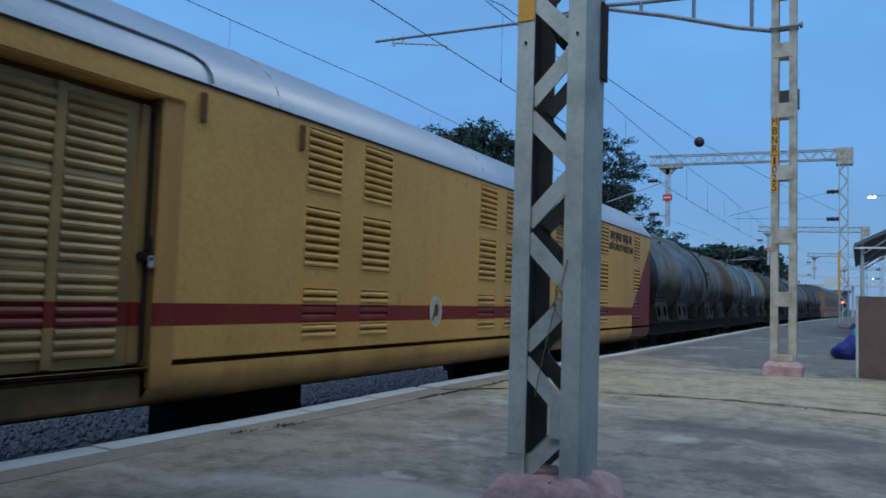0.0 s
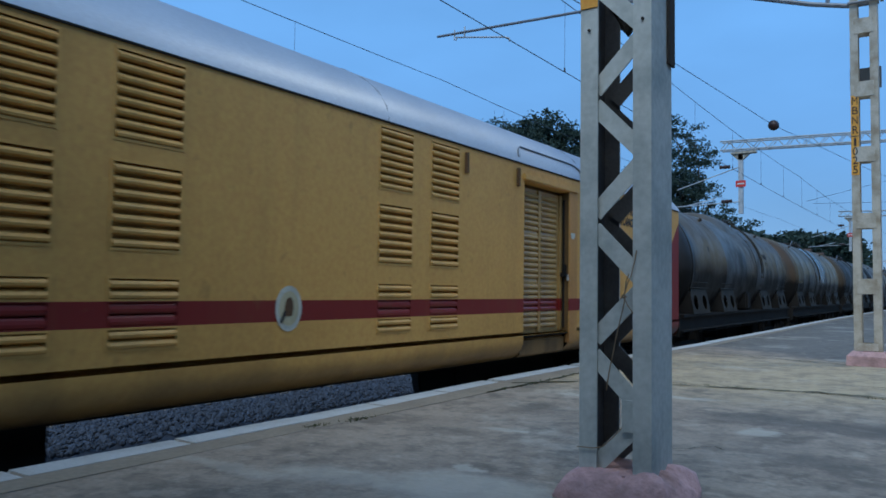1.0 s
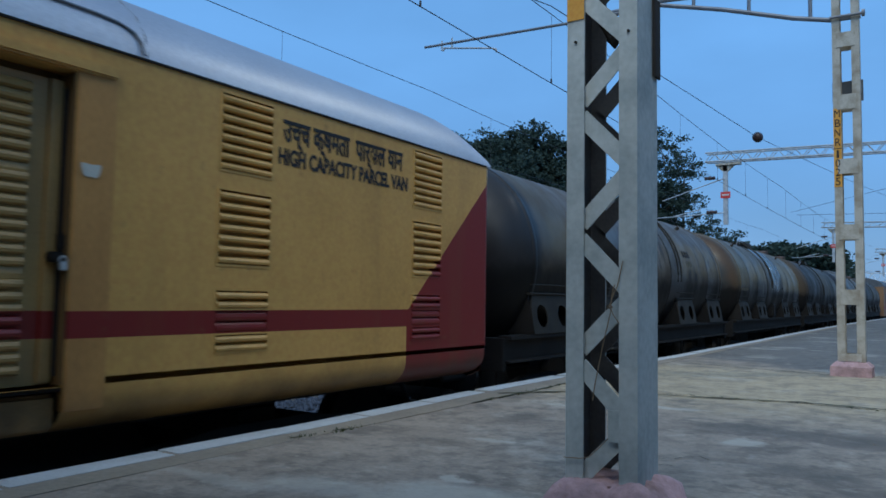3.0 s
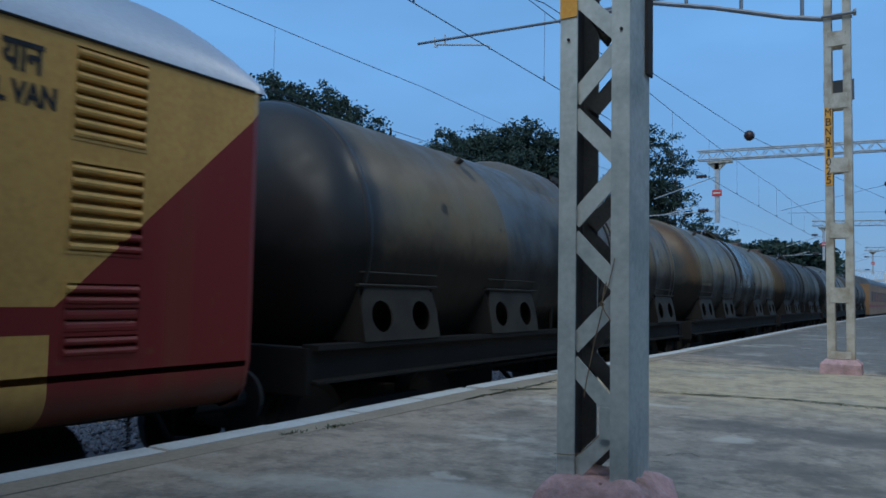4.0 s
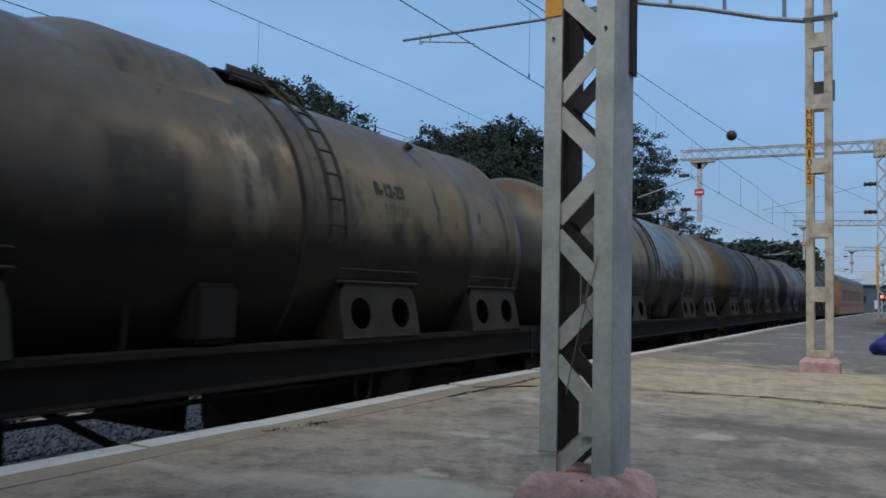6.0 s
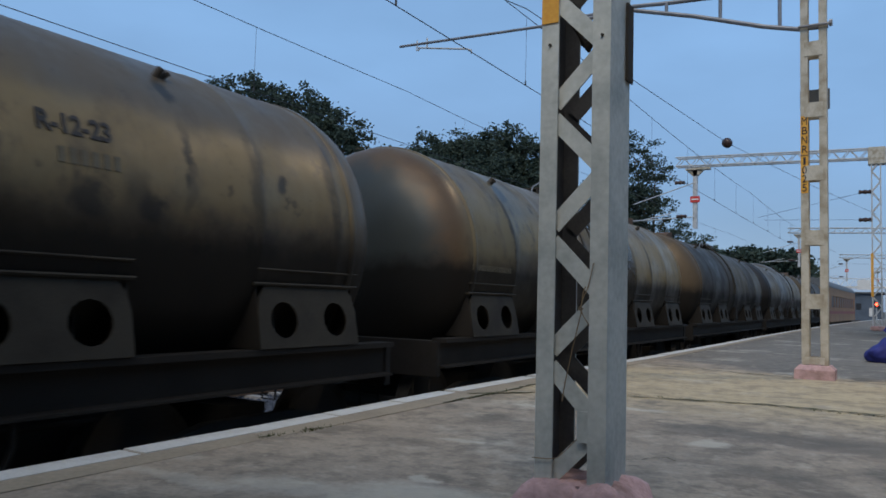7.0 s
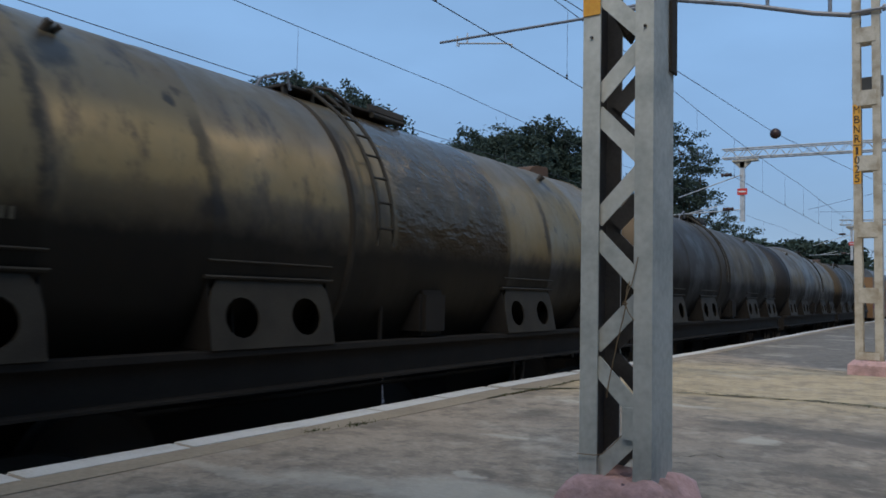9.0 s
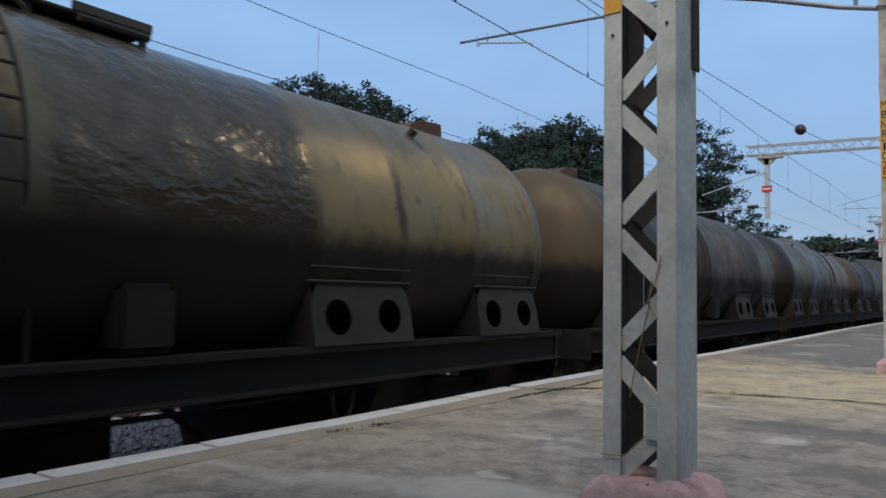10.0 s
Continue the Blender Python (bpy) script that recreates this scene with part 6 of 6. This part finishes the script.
def build_lamp(x, y, z, arm):
    l = thing("street_lamp", "platform lamp post with a lit white head", "lamp", group="lamps along the platform")
    part("post", rod(bmesh.new(), (x + arm, y, -0.01), (x + arm, y, z + 0.1), 0.07, 10, 0.045), M_GALV, l)
    part("arm", rod(bmesh.new(), (x + arm, y, z + 0.05), (x, y, z + 0.08), 0.03, 8), M_GALV, l)
    h = part("head", box(bmesh.new(), (x - 0.28, y - 0.13, z), (x + 0.18, y + 0.13, z + 0.09), bevel=0.03), M_GALV, l)
    part("lens", box(bmesh.new(), (x - 0.26, y - 0.12, z - 0.07), (x + 0.1, y + 0.12, z - 0.002), bevel=0.02), M_LAMP, h)


def build_footbridge():
    f = thing("footbridge", "white steel footbridge far down the line", "footbridge")
    y, z = 150.0, 4.9
    truss(f, (-9.5, y, z + 0.3), (8.0, y, z + 0.3), 1.4, 12, M_WHITE)
    part("deck", box(bmesh.new(), (-9.5, y, z), (8.0, y + 1.6, z + 0.25)), M_WHITE, f)
    part("notice_board", box(bmesh.new(), (-5.4, y - 0.15, z - 0.25), (-3.4, y - 0.08, z + 1.5)), M_WHITE, f, "white notice board")
    for x in (-9.3, -1.0, 7.7):
        part("pier", box(bmesh.new(), (x - 0.2, y + 0.5, -1.2), (x + 0.2, y + 1.0, z)), M_GALV, f)


def build_far_block():
    b = thing("station_building", "dark blue-grey low building at the far platform end", "building")
    y = 165.0
    part("wall", box(bmesh.new(), (-6.8, y, -1.2), (-1.8, y + 12, 4.3)), M_FARBUILD, b)
    part("roof", box(bmesh.new(), (-7.2, y - 0.4, 4.3), (-1.4, y + 12.4, 4.6)), M_SHED, b)
    part("door", box(bmesh.new(), (-4.0, y - 0.06, -0.0), (-3.3, y - 0.01, 1.6)), M_WHITE, b)
    for x in (-6.2, -2.8):
        part("window", box(bmesh.new(), (x, y - 0.05, 1.2), (x + 0.9, y - 0.01, 2.4)), M_GLASS, b)


def build_signal():
    s = thing("signal_lamp", "red railway signal lit on a short post", "signal", pose(-1.35, 80.0, 0))
    part("post", rod(bmesh.new(), (0, 0, -0.01), (0, 0, 1.3), 0.05, 8), M_GALV, s)
    h = part("housing", box(bmesh.new(), (-0.18, -0.05, 1.3), (0.18, 0.2, 1.9), bevel=0.03), M_BLACK, s)
    part("lens", lathe(bmesh.new(), [(0.12, -0.09), (0.12, -0.052)], 14, (0, 0, 1.6), "Y"), M_SIGNAL, h)


def build_shading_roof():
    """An added roof with a back wall, out of view, that keeps sky light off the near end."""
    s = thing("waiting_shelter", "unseen grey sheet roof on steel posts, added to block light", "shelter")
    bm = prism(bmesh.new(), [(-3.3, 3.40), (-3.3, 3.52), (1.6, 4.2), (7.0, 3.52), (7.0, 3.40), (1.6, 4.08)], 16.3, Matrix(((1, 0, 0, 0), (0, 0, 1, -15.6), (0, 1, 0, 0), (0, 0, 0, 1))))
    part("roof", bm, M_SHED, s)
    for y in (-1.2, -8.0, -15.0):
        for x in (-1.4, 5.4):
            part("post", rod(bmesh.new(), (x, y, -0.01), (x, y, 3.72), 0.07, 10), M_GALV, s)
    part("back_wall", box(bmesh.new(), (6.1, -15.6, -0.02), (6.3, -0.6, 3.2)), M_BRICK, s)


def build_unseen_wall():
    """An added long plain wall, out of view on the side away from the track, that darkens light and reflections on the
    train.
    """
    w = tagged(new("wall_station"), "unseen plain plastered wall, added to dim the train side", "wall", kind="structure")
    part("front", box(bmesh.new(), (8.2, -30.0, -0.05), (8.6, 58.0, 6.0)), M_PLASTER, w)
    part("parapet", box(bmesh.new(), (8.05, -30.0, 6.0), (8.75, 58.0, 6.25), bevel=0.02), M_PLASTER, w)


M_PLASTER = material("dull_plaster", (0.19, 0.165, 0.14), 0.9, other=(0.13, 0.112, 0.095), scale=0.8, amount=0.8)
build_shading_roof()
build_unseen_wall()
build_low_wall()
build_bundle()
build_shelter()
build_lamp(0.62, 13.0, 11.3, 1.6)
near_lamp = new("lamp_light", bpy.data.lights.new("lamp_light", "POINT"))
near_lamp.data.energy, near_lamp.data.shadow_soft_size, near_lamp.data.color = 430.0, 0.25, (1.0, 0.88, 0.68)
near_lamp.location = (0.54, 13.0, 11.12)
build_lamp(0.72, 50.0, 7.5, 1.6)
build_lamp(1.95, 122.0, 7.5, 1.6)
build_lamp(2.6, 183.0, 7.5, 1.6)
build_footbridge()
build_far_block()
build_signal()


# ---- stones and weeds ----
def build_stones():
    rng = random.Random(31)
    vs, fs = [], []
    ico = bmesh.new()
    bmesh.ops.create_icosphere(ico, subdivisions=1, radius=1.0)
    ico.verts.index_update()
    base = [v.co.copy() for v in ico.verts]
    faces = [[v.index for v in f.verts] for f in ico.faces]
    for k in range(26000):
        y = 1.2 + 17 * rng.random() ** 1.5
        x = -6.6 - 5.9 * rng.random() ** 1.3
        r = rng.uniform(0.018, 0.040) * (1.8 if rng.random() < 0.02 else 1)
        z = -1.02 - max(0, (-7.3 - x) * 0.08 if x > -8.5 else 0) + r * 0.3
        sx, sy, sz = (rng.uniform(0.7, 1.3) for _ in range(3))
        e = Euler((rng.uniform(0, 6.3), rng.uniform(0, 6.3), rng.uniform(0, 6.3))).to_matrix()
        i = len(vs)
        vs += [e @ Vector((p.x * sx * r, p.y * sy * r, p.z * sz * r)) * rng.uniform(0.85, 1.12) + Vector((x, y, z)) for p in base]
        fs += [[i + a for a in f] for f in faces]
    ico.free()
    me = bpy.data.meshes.new("ballast_stones")
    me.from_pydata(vs, [], fs)
    me.materials.append(M_STONE)
    tagged(new("ballast_stones", me), "loose grey ballast stones between the tracks", "ballast", kind="stuff")


M_STONE = material("ballast_stone", (0.074, 0.086, 0.113), 0.85, other=(0.026, 0.031, 0.042), scale=9, amount=0.9)


def build_weeds():
    rng = random.Random(41)
    vs, fs = [], []
    spots = [(-3.65, 3.9, 0.06, 40), (-3.60, 4.32, 0.10, 60), (-3.59, 7.3, 0.5, 70)]
    spots += [(-3.4 + 0.2 * k, 8.115 + 0.05 * math.sin(3.1 * (-3.4 + 0.2 * k)), 0.12, 12) for k in range(32)]
    for x, y, spread, n in spots:
        for _ in range(n):
            px, py = x + rng.gauss(0, 0.02 if y < 8 else spread), y + rng.gauss(0, spread if y < 8 else 0.012)
            h, a = rng.uniform(0.006, 0.03) * (1.0 if y < 8 else 0.5), rng.uniform(0, 6.3)
            dx, dy = 0.006 * math.cos(a), 0.006 * math.sin(a)
            lx, ly = rng.uniform(-0.02, 0.02), rng.uniform(-0.02, 0.02)
            i = len(vs)
            vs += [(px - dx, py - dy, -0.005), (px + dx, py + dy, -0.005), (px + lx, py + ly, h)]
            fs.append((i, i + 1, i + 2))
    me = bpy.data.meshes.new("weeds")
    me.from_pydata(vs, [], fs)
    me.materials.append(M_WEED)
    tagged(new("weeds", me), "tiny dry weeds in the platform joints", "weeds", kind="stuff")


def ribbon(points, width, z, rng):
    """A crack: a thin ragged strip along the points."""
    bm = bmesh.new()
    rows = []
    for (x0, y0), (x1, y1) in zip(points, points[1:]):
        n = max(int(math.hypot(x1 - x0, y1 - y0) / 0.08), 1)
        for k in range(n):
            x, y = x0 + (x1 - x0) * k / n + rng.gauss(0, 0.012), y0 + (y1 - y0) * k / n + rng.gauss(0, 0.012)
            w = width * rng.uniform(0.3, 1.0)
            dx, dy = (y0 - y1), (x1 - x0)
            q = w / math.hypot(dx, dy) / 2
            rows.append((bm.verts.new((x - dx * q, y - dy * q, z)), bm.verts.new((x + dx * q, y + dy * q, z))))
    for a, b in zip(rows, rows[1:]):
        bm.faces.new((a[0], a[1], b[1], b[0]))
    return bm


def build_wear():
    rng = random.Random(51)
    root = bpy.data.objects["platform"]
    for pts, w in (([(-3.61, 6.1), (-3.58, 7.2), (-3.61, 8.1), (-3.6, 9.4)], 0.04), ([(-3.66, 3.82), (-3.62, 4.0)], 0.035), ([(-3.64, 4.2), (-3.56, 4.46)], 0.04), ([(-1.44, 4.62), (-1.25, 4.87), (-1.08, 4.82)], 0.014), ([(-1.5, 4.5), (-1.29, 4.53), (-1.2, 4.6)], 0.012), ([(-3.75, 6.9), (-3.2, 7.6), (-2.3, 7.9), (-1.1, 8.2), (0.4, 8.1), (2.0, 8.2)], 0.085),
                   ([(-3.3, 12.3), (-2.2, 12.0), (-1.3, 11.75), (0.2, 11.6)], 0.05), ([(-0.9, 9.0), (0.1, 9.25), (0.8, 9.2)], 0.03)):
        part("crack", ribbon(pts, w, 0.0085, rng), M_SOIL, root)


M_SOIL = material("dark_joint_soil", (0.045, 0.045, 0.022), 0.95, other=(0.04, 0.06, 0.016), scale=3)


def build_shrubs():
    rng = random.Random(61)
    vs, fs = [], []
    for k in range(2400):
        y = -6 + 70 * rng.random()
        x = -21.5 - 3.0 * rng.random() - 0.05 * y
        top = 2.3 + 0.7 * math.sin(0.7 * y) + 0.4 * math.sin(1.9 * y + 1)
        c = Vector((x, y, -1.2 + (top + 1.2) * rng.random() ** 0.7))
        for _ in range(16):
            p = c + Vector((rng.gauss(0, 0.3), rng.gauss(0, 0.3), rng.gauss(0, 0.2)))
            e = Euler((rng.uniform(0, 6.3), rng.uniform(0, 6.3), rng.uniform(0, 6.3))).to_matrix()
            i = len(vs)
            vs += [p + e @ Vector(q) for q in ((0, -0.16, 0), (0.1, 0, 0), (0, 0.16, 0), (-0.1, 0, 0))]
            fs.append((i, i + 1, i + 2, i + 3))
    me = bpy.data.meshes.new("shrubs")
    me.from_pydata(vs, [], fs)
    me.materials.append(M_LEAF)
    tagged(new("shrubs", me), "dark scrub growing beyond the far track", "shrubs", kind="stuff")


build_shrubs()
build_stones()
build_weeds()
build_wear()


def motions():
    times = [0.5 * k for k in range(21)]
    quick = [0.2 * k for k in range(51)]
    for w, back in TRAIN:
        rows = []
        for t in times:
            y = middle(t) + back
            rows.append((t, pose(TRACK_X + bend(y), y, 0, 0, 0, bend_turn(y))))
        walk(w, rows)
        for b in w.children:
            for k in b.children:
                if k.name.startswith("wheelset"):
                    p = k.matrix_basis.translation.copy()
                    walk(k, [(t, pose(p.x, p.y, p.z, math.degrees((middle(0) - middle(t)) / 0.49))) for t in quick])


motions()
